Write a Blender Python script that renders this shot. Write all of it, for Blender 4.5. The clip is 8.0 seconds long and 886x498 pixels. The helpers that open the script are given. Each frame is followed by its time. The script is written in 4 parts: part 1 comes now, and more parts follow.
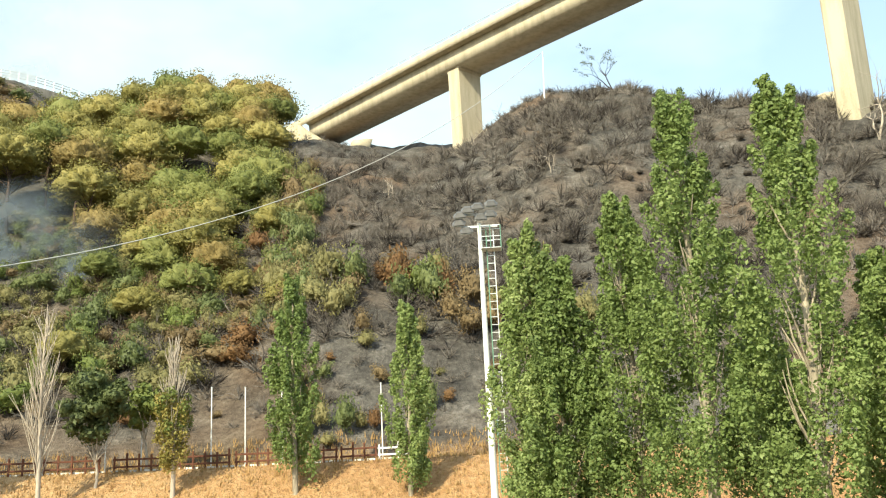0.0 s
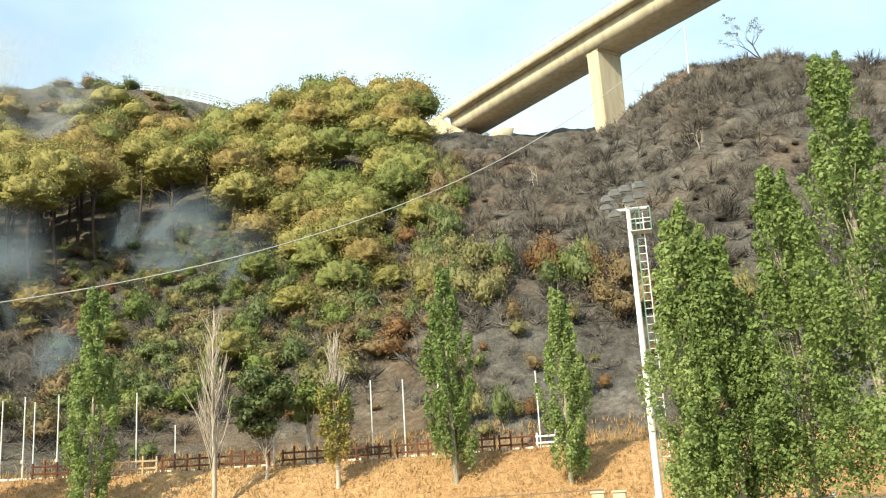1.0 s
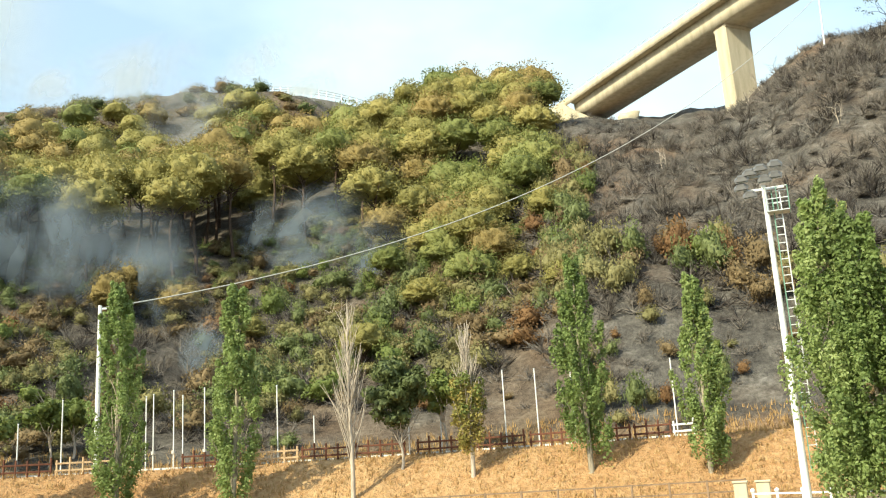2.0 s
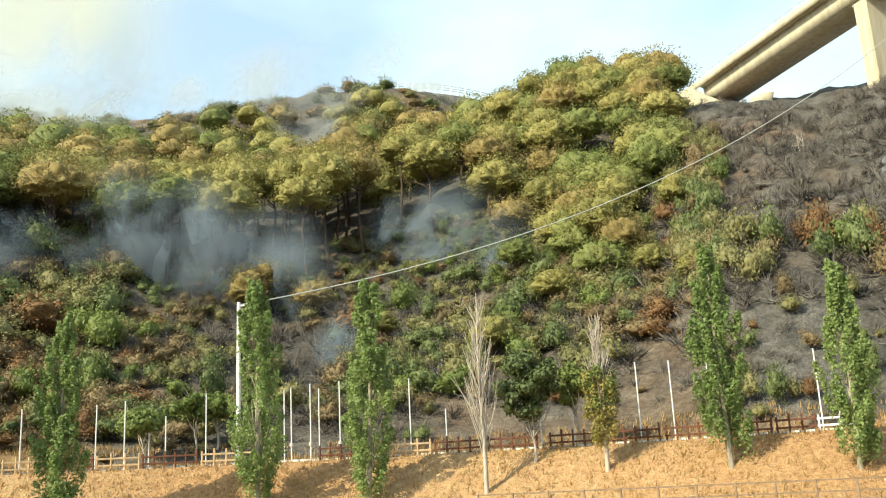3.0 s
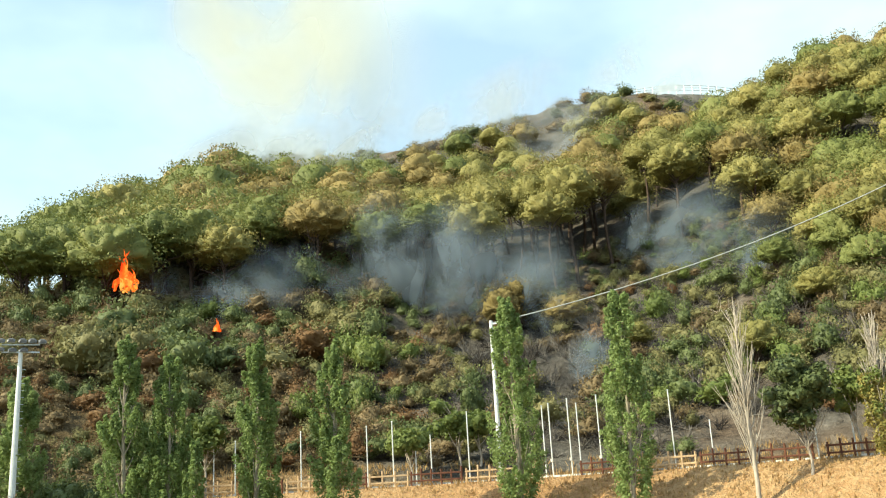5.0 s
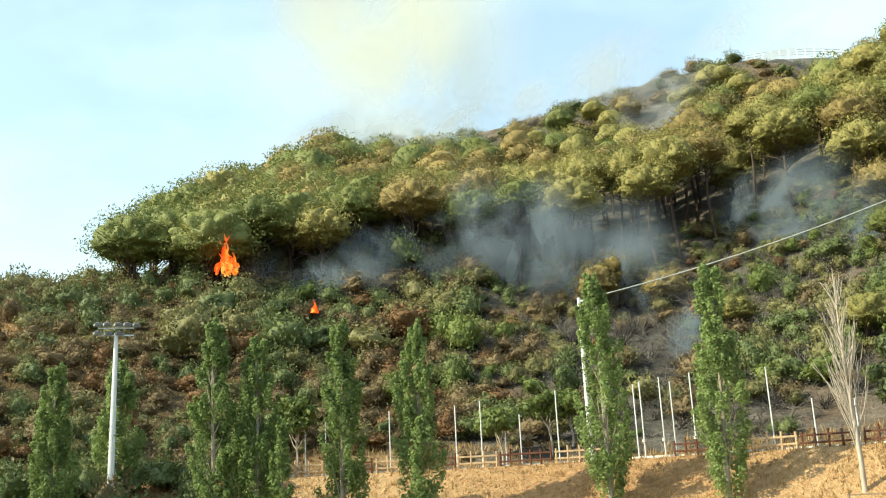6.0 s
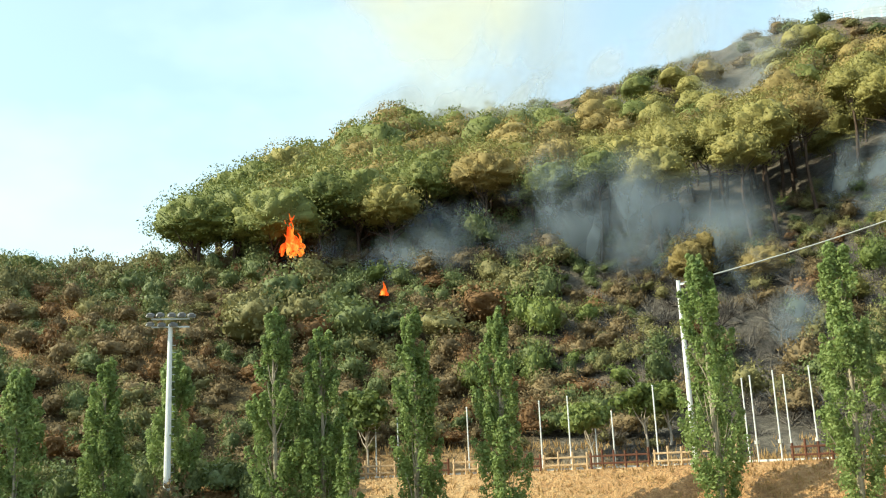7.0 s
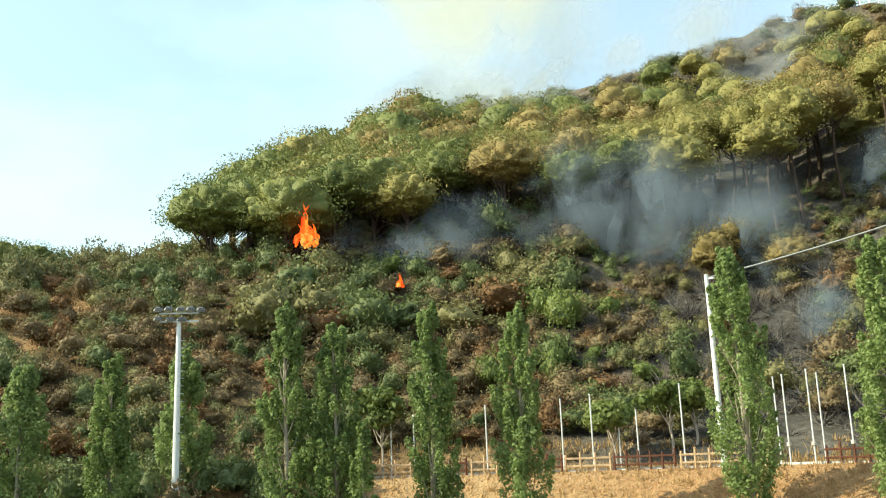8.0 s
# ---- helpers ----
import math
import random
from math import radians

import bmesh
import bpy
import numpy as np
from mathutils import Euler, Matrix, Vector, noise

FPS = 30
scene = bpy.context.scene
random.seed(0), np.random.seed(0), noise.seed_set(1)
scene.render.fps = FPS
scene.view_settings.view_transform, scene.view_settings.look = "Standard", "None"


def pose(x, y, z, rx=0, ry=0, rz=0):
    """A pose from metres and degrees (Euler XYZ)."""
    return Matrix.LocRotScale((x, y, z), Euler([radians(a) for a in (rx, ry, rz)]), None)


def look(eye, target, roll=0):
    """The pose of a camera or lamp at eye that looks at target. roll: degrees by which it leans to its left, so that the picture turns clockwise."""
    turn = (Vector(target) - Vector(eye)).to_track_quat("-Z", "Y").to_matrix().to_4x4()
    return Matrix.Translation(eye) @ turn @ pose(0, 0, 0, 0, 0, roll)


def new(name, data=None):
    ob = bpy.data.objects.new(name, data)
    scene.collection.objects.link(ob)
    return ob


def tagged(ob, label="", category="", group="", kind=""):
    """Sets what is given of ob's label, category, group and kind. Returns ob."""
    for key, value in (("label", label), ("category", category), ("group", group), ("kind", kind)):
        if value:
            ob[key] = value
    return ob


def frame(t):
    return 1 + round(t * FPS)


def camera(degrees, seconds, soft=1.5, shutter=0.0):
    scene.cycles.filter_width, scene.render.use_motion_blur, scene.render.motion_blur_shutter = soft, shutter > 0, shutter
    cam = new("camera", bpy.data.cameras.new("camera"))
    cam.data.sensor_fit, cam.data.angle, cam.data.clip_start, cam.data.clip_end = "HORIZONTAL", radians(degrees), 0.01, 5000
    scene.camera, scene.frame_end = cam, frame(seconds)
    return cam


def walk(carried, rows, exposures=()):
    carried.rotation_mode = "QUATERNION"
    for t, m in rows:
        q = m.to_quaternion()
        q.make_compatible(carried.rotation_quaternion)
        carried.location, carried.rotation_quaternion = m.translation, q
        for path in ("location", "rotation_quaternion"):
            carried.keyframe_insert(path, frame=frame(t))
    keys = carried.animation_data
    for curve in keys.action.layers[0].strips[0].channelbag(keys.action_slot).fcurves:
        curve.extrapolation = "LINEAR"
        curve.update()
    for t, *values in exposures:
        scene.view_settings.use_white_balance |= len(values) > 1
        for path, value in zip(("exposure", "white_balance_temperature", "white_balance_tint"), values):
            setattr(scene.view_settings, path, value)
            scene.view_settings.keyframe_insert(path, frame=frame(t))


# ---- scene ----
# ---------------------------------------------------------------- camera
EYE = 1.7
cam = camera(49.6, 8.0, soft=1.15)
ROWS = [
    (0.0, 0.002, -0.002, 1.699, 3.19, 14.11, 2.69),
    (0.5, -0.031, 0.034, 1.713, 7.68, 14.12, 3.16),
    (1.0, -0.034, 0.038, 1.714, 12.43, 13.94, 3.42),
    (1.5, -0.043, 0.047, 1.718, 16.56, 13.82, 3.49),
    (3.0, -0.233, 0.255, 1.797, 27.88, 13.73, 2.75),
    (3.5, -0.273, 0.299, 1.814, 32.42, 13.90, 2.70),
    (4.0, -0.213, 0.234, 1.789, 36.53, 14.54, 3.06),
    (4.5, -0.244, 0.268, 1.802, 39.82, 15.13, 3.19),
    (6.0, 0.407, 2.759, 1.906, 50.12, 14.45, 2.66),
    (6.5, -2.214, 4.472, 2.894, 52.42, 13.54, 2.47),
    (7.0, -4.818, 6.255, 3.874, 54.32, 13.12, 2.42),
    (7.5, -5.741, 6.840, 4.228, 54.66, 12.85, 2.39),
    (8.0, -6.601, 7.453, 4.587, 55.25, 12.49, 2.13),
]
walk(cam, [(t, pose(x, y, z, 90 + pitch, roll, yaw)) for t, x, y, z, yaw, pitch, roll in ROWS],
     exposures=[(0.0, 0.75, 6350, 2), (8.0, 0.75, 6200, -4)])

# ---------------------------------------------------------------- sky and sun
SUN_AZ, SUN_EL = 152.0, 37.0   # degrees to the left of +y, degrees up
world = bpy.data.worlds.new("world")
scene.world = world
world.use_nodes = True
wn, wl = world.node_tree.nodes, world.node_tree.links
wn.clear()
w_out = wn.new("ShaderNodeOutputWorld")
w_bg = wn.new("ShaderNodeBackground")
w_sky = wn.new("ShaderNodeTexSky")
w_sky.sky_type = "NISHITA"
w_sky.sun_disc = False
w_sky.sun_elevation = radians(SUN_EL)
w_sky.sun_rotation = radians(360 - SUN_AZ)
w_sky.air_density, w_sky.dust_density, w_sky.ozone_density = 1.0, 2.0, 1.5
w_co = wn.new("ShaderNodeTexCoord")
w_map = wn.new("ShaderNodeMapping")
w_map.inputs["Scale"].default_value = (1.3, 1.3, 2.6)
w_map.inputs["Location"].default_value = (0.35, 0.2, 0.1)
w_noise = wn.new("ShaderNodeTexNoise")
w_noise.inputs["Scale"].default_value = 1.7
w_noise.inputs["Detail"].default_value = 5
w_noise.inputs["Roughness"].default_value = 0.5
w_ramp = wn.new("ShaderNodeMapRange")
w_ramp.inputs[1].default_value, w_ramp.inputs[2].default_value = 0.42, 0.66
w_ramp.inputs[3].default_value, w_ramp.inputs[4].default_value = 0.36, 0.95
w_mix = wn.new("ShaderNodeMix")
w_mix.data_type = "RGBA"
w_mix.inputs["B"].default_value = (3.5, 4.0, 4.05, 1)
wl.new(w_co.outputs["Generated"], w_map.inputs["Vector"])
wl.new(w_map.outputs[0], w_noise.inputs["Vector"])
wl.new(w_noise.outputs["Fac"], w_ramp.inputs[0])
wl.new(w_ramp.outputs[0], w_mix.inputs["Factor"])
wl.new(w_sky.outputs[0], w_mix.inputs["A"])
wl.new(w_mix.outputs["Result"], w_bg.inputs["Color"])
w_bg.inputs["Strength"].default_value = 0.19
wl.new(w_bg.outputs[0], w_out.inputs["Surface"])
sun = new("sun", bpy.data.lights.new("sun", "SUN"))
sun.data.energy, sun.data.angle, sun.data.color = 4.6, radians(0.53), (1.0, 0.88, 0.66)
a_, e_ = radians(SUN_AZ), radians(SUN_EL)
SUN_DIR = Vector((-math.sin(a_) * math.cos(e_), math.cos(a_) * math.cos(e_), math.sin(e_)))
sun.matrix_world = look(SUN_DIR * 400, (0, 0, 0))

# ---------------------------------------------------------------- materials


class Mat:
    """A small node-graph builder round one Principled material."""

    def __init__(self, name, rough=0.8, metal=0.0):
        self.m = bpy.data.materials.new(name)
        self.m.use_nodes = True
        self.t = self.m.node_tree
        self.b = self.t.nodes["Principled BSDF"]
        self.b.inputs["Roughness"].default_value = rough
        self.b.inputs["Metallic"].default_value = metal
        self.b.inputs["Specular IOR Level"].default_value = 0.25

    def node(self, kind, **inputs):
        n = self.t.nodes.new(kind)
        for k, v in inputs.items():
            n.inputs[k.replace("_", " ")].default_value = v
        return n

    def link(self, a, b):
        self.t.links.new(a, b)

    def noise(self, scale, detail=3.0, coords="Object", stretch=(1, 1, 1), rough=0.55):
        co = self.node("ShaderNodeTexCoord")
        mp = self.node("ShaderNodeMapping")
        mp.inputs["Scale"].default_value = stretch
        n = self.node("ShaderNodeTexNoise", Scale=scale, Detail=detail, Roughness=rough)
        self.link(co.outputs[coords], mp.inputs["Vector"])
        self.link(mp.outputs[0], n.inputs["Vector"])
        return n.outputs["Fac"]

    def ramp(self, fac, stops):
        r = self.node("ShaderNodeValToRGB")
        el = r.color_ramp.elements
        while len(el) < len(stops):
            el.new(0.5)
        for e, (p, c) in zip(el, stops):
            e.position, e.color = p, (*c, 1)
        self.link(fac, r.inputs["Fac"])
        return r.outputs["Color"]

    def mix(self, fac, a, b, mode="MIX"):
        n = self.node("ShaderNodeMix")
        n.data_type, n.blend_type = "RGBA", mode
        for key, v in (("Factor", fac), ("A", a), ("B", b)):
            sock = n.inputs[key]
            if isinstance(v, (int, float)):
                sock.default_value = v
            elif isinstance(v, tuple):
                sock.default_value = (*v, 1)
            else:
                self.link(v, sock)
        return n.outputs["Result"]

    def maths(self, op, a, b=0.0):
        n = self.node("ShaderNodeMath")
        n.operation = op
        for i, v in enumerate((a, b)):
            if isinstance(v, (int, float)):
                n.inputs[i].default_value = v
            else:
                self.link(v, n.inputs[i])
        return n.outputs[0]

    def attr(self, name):
        n = self.node("ShaderNodeAttribute")
        n.attribute_name = name
        return n.outputs["Fac"]

    def colour(self, c):
        if isinstance(c, tuple):
            self.b.inputs["Base Color"].default_value = (*c, 1)
        else:
            self.link(c, self.b.inputs["Base Color"])

    def bump(self, fac, strength, distance):
        n = self.node("ShaderNodeBump", Strength=strength, Distance=distance)
        self.link(fac, n.inputs["Height"])
        self.link(n.outputs[0], self.b.inputs["Normal"])


def leaf_material(name, stops, thin=0.3, rough=0.55, patch=0.35):
    """Leaves: colour runs over the stops by plant, by leaf and by patches in space; part of the light shines through."""
    m = Mat(name, rough)
    info = m.node("ShaderNodeObjectInfo").outputs["Random"]
    isle = m.node("ShaderNodeNewGeometry").outputs["Random Per Island"]
    big = m.noise(patch, 3.0)
    f = m.maths("ADD", m.maths("MULTIPLY", info, 0.24), m.maths("MULTIPLY", isle, 0.15))
    f = m.maths("ADD", f, m.maths("MULTIPLY", big, 0.55))
    fine = m.noise(4.0, 4.0, rough=0.7)
    f = m.maths("ADD", f, m.maths("MULTIPLY", fine, 0.5))
    f = m.maths("SUBTRACT", f, 0.22)
    col = m.ramp(f, stops)
    m.colour(col)
    m.bump(fine, 0.6, 0.16)
    tr = m.node("ShaderNodeBsdfTranslucent")
    m.link(col, tr.inputs["Color"])
    mx = m.node("ShaderNodeMixShader", Fac=thin)
    m.link(m.b.outputs[0], mx.inputs[1])
    m.link(tr.outputs[0], mx.inputs[2])
    m.link(mx.outputs[0], m.t.nodes["Material Output"].inputs["Surface"])
    return m.m


def bark_material(name, dark, light, scale=3.0):
    m = Mat(name, 0.9)
    n1 = m.noise(scale, 4.0, stretch=(3, 3, 0.6))
    n2 = m.noise(0.5, 2.0)
    f = m.maths("ADD", m.maths("MULTIPLY", n1, 0.7), m.maths("MULTIPLY", n2, 0.3))
    m.colour(m.ramp(f, [(0.3, dark), (0.7, light)]))
    m.bump(n1, 0.6, 0.03)
    return m.m


def concrete_material(name, dark, light):
    m = Mat(name, 0.85)
    streak = m.noise(0.7, 4.0, stretch=(1.5, 1.5, 0.18))
    fine = m.noise(6.0, 4.0)
    big = m.noise(0.12, 3.0)
    f = m.maths("ADD", m.maths("MULTIPLY", streak, 0.5), m.maths("MULTIPLY", fine, 0.2))
    f = m.maths("ADD", f, m.maths("MULTIPLY", big, 0.3))
    m.colour(m.ramp(f, [(0.34, dark), (0.56, light)]))
    m.bump(fine, 0.25, 0.02)
    return m.m


def plain_material(name, colour, rough=0.5, metal=0.0, wear=0.25, scale=5.0):
    m = Mat(name, rough, metal)
    n1 = m.noise(scale, 4.0)
    low = tuple(c * (1 - wear) for c in colour)
    m.colour(m.ramp(n1, [(0.3, low), (0.62, colour)]))
    m.bump(n1, 0.15, 0.01)
    return m.m


def ground_material():
    m = Mat("hillside_ground", 0.95)
    n_big = m.noise(0.045, 4.0)
    n_mid = m.noise(0.35, 5.0, rough=0.65)
    n_fine = m.noise(2.6, 5.0, rough=0.7)
    n_tiny = m.noise(9.0, 3.0)
    f = m.maths("ADD", m.maths("MULTIPLY", n_mid, 0.55), m.maths("MULTIPLY", n_fine, 0.45))
    ash = m.ramp(f, [(0.30, (0.03, 0.026, 0.023)), (0.45, (0.085, 0.077, 0.067)), (0.56, (0.155, 0.141, 0.122)), (0.72, (0.31, 0.285, 0.255))])
    dirt = m.ramp(f, [(0.3, (0.10, 0.055, 0.03)), (0.5, (0.25, 0.15, 0.085)), (0.7, (0.40, 0.28, 0.17))])
    burnt = m.mix(m.ramp(n_big, [(0.5, (0, 0, 0)), (0.66, (0.55, 0.55, 0.55))]), ash, dirt)
    scrub = m.ramp(f, [(0.3, (0.035, 0.03, 0.015)), (0.5, (0.12, 0.085, 0.04)), (0.68, (0.26, 0.18, 0.09))])
    straw_f = m.maths("ADD", m.maths("MULTIPLY", n_fine, 0.5), m.maths("MULTIPLY", n_big, 0.5))
    straw = m.ramp(straw_f, [(0.34, (0.22, 0.12, 0.055)), (0.48, (0.46, 0.26, 0.115)), (0.62, (0.58, 0.38, 0.19))])
    field = m.ramp(f, [(0.3, (0.16, 0.13, 0.08)), (0.6, (0.34, 0.27, 0.17))])
    col = m.mix(m.attr("burnt"), scrub, burnt)
    col = m.mix(m.attr("straw"), col, straw)
    col = m.mix(m.attr("field"), col, field)
    m.colour(col)
    h = m.maths("ADD", n_fine, m.maths("MULTIPLY", n_tiny, 0.5))
    h = m.maths("ADD", h, m.maths("MULTIPLY", n_mid, 1.4))
    m.bump(h, 0.9, 0.5)
    return m.m


def smoke_material(name, colour, dense, scale=0.24, low=0.42, high=0.74, detail=5.0):
    m = Mat(name, 1.0)
    m.colour(colour)
    m.b.inputs["Specular IOR Level"].default_value = 0.0
    uv = m.node("ShaderNodeTexCoord")
    sep = m.node("ShaderNodeSeparateXYZ")
    m.link(uv.outputs["UV"], sep.inputs[0])
    fade = None
    for axis in ("X", "Y"):
        c = m.maths("SUBTRACT", m.maths("MULTIPLY", sep.outputs[axis], 2.0), 1.0)
        g = m.maths("MAXIMUM", m.maths("SUBTRACT", 1.0, m.maths("MULTIPLY", c, c)), 0.0)
        fade = g if fade is None else m.maths("MULTIPLY", fade, g)
    place = m.node("ShaderNodeNewGeometry")
    billow = m.node("ShaderNodeTexNoise", Scale=scale, Detail=detail, Roughness=0.55, Distortion=0.6)
    m.link(place.outputs["Position"], billow.inputs["Vector"])
    r = m.node("ShaderNodeMapRange")
    r.interpolation_type = "SMOOTHSTEP"
    r.inputs[1].default_value, r.inputs[2].default_value = low, high
    m.link(billow.outputs["Fac"], r.inputs[0])
    a = m.maths("MULTIPLY", m.maths("MULTIPLY", m.maths("POWER", fade, 1.5), r.outputs[0]), dense)
    tr = m.node("ShaderNodeBsdfTranslucent")
    tr.inputs["Color"].default_value = (*colour, 1)
    clear = m.node("ShaderNodeBsdfTransparent")
    mx1 = m.node("ShaderNodeMixShader", Fac=0.5)
    dif = m.node("ShaderNodeBsdfDiffuse")
    dif.inputs["Color"].default_value = (*colour, 1)
    m.link(dif.outputs[0], mx1.inputs[1])
    m.link(tr.outputs[0], mx1.inputs[2])
    mx2 = m.node("ShaderNodeMixShader")
    m.link(a, mx2.inputs["Fac"])
    m.link(clear.outputs[0], mx2.inputs[1])
    m.link(mx1.outputs[0], mx2.inputs[2])
    m.link(mx2.outputs[0], m.t.nodes["Material Output"].inputs["Surface"])
    return m.m


def fire_material():
    m = Mat("flame", 1.0)
    n1 = m.noise(0.9, 4.0, stretch=(1, 1, 0.45))
    col = m.ramp(n1, [(0.36, (0.75, 0.04, 0.006)), (0.5, (1.0, 0.12, 0.012)), (0.6, (1.0, 0.30, 0.04)), (0.72, (1.0, 0.55, 0.16))])
    m.colour((0.1, 0.02, 0.0))
    m.link(col, m.b.inputs["Emission Color"])
    m.b.inputs["Emission Strength"].default_value = 0.95
    return m.m


GROUND = ground_material()
POPLAR = leaf_material("poplar_leaves", [(0.2, (0.120, 0.165, 0.052)), (0.5, (0.250, 0.325, 0.105)), (0.8, (0.430, 0.490, 0.200))], 0.45, 0.42, 0.7)
PINE_GREEN = leaf_material("pine_needles_green", [(0.2, (0.092, 0.113, 0.033)), (0.5, (0.180, 0.201, 0.056)), (0.8, (0.277, 0.277, 0.088))], 0.25, 0.6)
PINE_OLIVE = leaf_material("pine_needles_olive", [(0.2, (0.124, 0.120, 0.037)), (0.5, (0.241, 0.219, 0.064)), (0.8, (0.359, 0.308, 0.101))], 0.2, 0.6)
PINE_BROWN = leaf_material("pine_needles_scorched", [(0.2, (0.115, 0.090, 0.033)), (0.5, (0.244, 0.184, 0.063)), (0.8, (0.368, 0.281, 0.103))], 0.2, 0.65)
LEAF_DARK = leaf_material("shrub_leaves_dark", [(0.2, (0.065, 0.083, 0.031)), (0.5, (0.125, 0.151, 0.052)), (0.8, (0.206, 0.228, 0.086))], 0.2, 0.5)
LEAF_BRIGHT = leaf_material("shrub_leaves_bright", [(0.2, (0.082, 0.112, 0.031)), (0.5, (0.168, 0.206, 0.053)), (0.8, (0.267, 0.297, 0.090))], 0.3, 0.5)
LEAF_OLIVE = leaf_material("shrub_leaves_olive", [(0.2, (0.107, 0.105, 0.043)), (0.5, (0.206, 0.191, 0.077)), (0.8, (0.318, 0.280, 0.125))], 0.25, 0.65)
LEAF_BROWN = leaf_material("shrub_leaves_dry", [(0.2, (0.107, 0.079, 0.041)), (0.5, (0.206, 0.148, 0.073)), (0.8, (0.318, 0.237, 0.125))], 0.2, 0.7)
LEAF_RUST = leaf_material("shrub_leaves_rust", [(0.2, (0.086, 0.050, 0.022)), (0.5, (0.185, 0.101, 0.043)), (0.8, (0.275, 0.168, 0.073))], 0.2, 0.7)
LEAF_YELLOW = leaf_material("leaves_yellowing", [(0.2, (0.16, 0.17, 0.04)), (0.5, (0.42, 0.33, 0.10)), (0.8, (0.55, 0.42, 0.2))], 0.3, 0.6)
STRAW = leaf_material("dry_grass", [(0.2, (0.25, 0.15, 0.06)), (0.5, (0.46, 0.30, 0.13)), (0.8, (0.6, 0.44, 0.22))], 0.25, 0.8)
BARK_PINE = bark_material("pine_bark", (0.03, 0.022, 0.017), (0.13, 0.085, 0.06))
BARK_POPLAR = bark_material("poplar_bark", (0.16, 0.13, 0.09), (0.46, 0.40, 0.30))
BARK_PALE = bark_material("bare_pale_bark", (0.30, 0.25, 0.19), (0.58, 0.50, 0.41))
CHAR = bark_material("charred_wood", (0.02, 0.017, 0.015), (0.11, 0.092, 0.08))
TWIG = bark_material("scorched_twigs", (0.09, 0.08, 0.069), (0.27, 0.235, 0.20))
CONCRETE = concrete_material("viaduct_concrete", (0.36, 0.31, 0.21), (0.55, 0.48, 0.345))
CONCRETE_GREY = concrete_material("grey_concrete", (0.26, 0.25, 0.23), (0.45, 0.43, 0.39))
KERB = concrete_material("pale_kerb_concrete", (0.48, 0.45, 0.40), (0.72, 0.69, 0.62))
PAINT = plain_material("white_paint", (0.80, 0.80, 0.78), 0.45, wear=0.12)
GALV = plain_material("galvanised_steel", (0.62, 0.64, 0.64), 0.45, 0.35, wear=0.2)
LAMP_BODY = plain_material("floodlight_body", (0.16, 0.155, 0.15), 0.4, 0.3)
LAMP_GLASS = plain_material("floodlight_glass", (0.5, 0.5, 0.47), 0.15, wear=0.1)
GREEN_STEEL = plain_material("green_painted_steel", (0.16, 0.30, 0.22), 0.5)
WOOD_BROWN = plain_material("brown_stained_wood", (0.15, 0.06, 0.035), 0.75, wear=0.45)
WOOD_TAN = plain_material("bare_tan_wood", (0.60, 0.42, 0.25), 0.8, wear=0.35)
ROAD_DARK = concrete_material("sooty_concrete", (0.06, 0.055, 0.05), (0.15, 0.14, 0.125))
WOOD_GREY = plain_material("weathered_brown_rail", (0.28, 0.19, 0.12), 0.8, wear=0.4)
CABLE = plain_material("pale_cable", (0.55, 0.54, 0.5), 0.6)
FABRIC = plain_material("white_canvas", (0.82, 0.82, 0.82), 0.8, wear=0.08)
SMOKE_BLUE = smoke_material("blue_smoke", (0.235, 0.285, 0.34), 0.85, 0.13, 0.33, 0.66, 4.0)
SMOKE_PALE = smoke_material("pale_smoke", (0.50, 0.53, 0.55), 0.8, 0.05, 0.30, 0.66, 4.0)
SMOKE_YELLOW = smoke_material("yellow_smoke", (0.66, 0.645, 0.52), 0.75, 0.016, 0.28, 0.64, 3.0)
FIRE = fire_material()

# ---------------------------------------------------------------- ground
# Rows of the plan: bearing to the left of +y in degrees, then the ground's height at RINGS metres.
RINGS = (75.0, 95.0, 118.0, 150.0, 190.0, 235.0)
PLAN = (
    (-24, 9, 24, 42, 46, 42, 34),
    (-14, 10, 26, 45, 58.5, 50, 42),
    (-4, 11, 27, 47, 63, 64, 58),
    (3, 11, 25, 41, 54.5, 70.5, 68),
    (9, 11.5, 24, 40, 57, 70.5, 72),
    (18, 8, 20, 34, 60, 66, 67),
    (28, 6, 16, 31, 51, 68, 101.5),
    (38, 5.2, 14, 27, 42, 63, 99.5),
    (47, 5, 14, 28, 42, 64, 91),
    (57, 5, 14, 27, 42, 62.5, 84),
    (64, 5, 14, 27, 38, 47, 54),
    (70, 5, 14, 25, 30, 29, 26),
    (80, 5, 13, 23.5, 29, 27, 20),
)
TERRACE = 3.7
P_AZ = np.array([r[0] for r in PLAN], float)
P_Z = np.array([r[1:] for r in PLAN], float)


def smooth(a, b, x):
    t = np.clip((x - a) / (b - a), 0, 1)
    return t * t * (3 - 2 * t)


def fence_line(az):
    """Distance of the terrace's fence at a bearing."""
    return 61.0 + 0.22 * (np.clip(az, 6, 60) - 6)


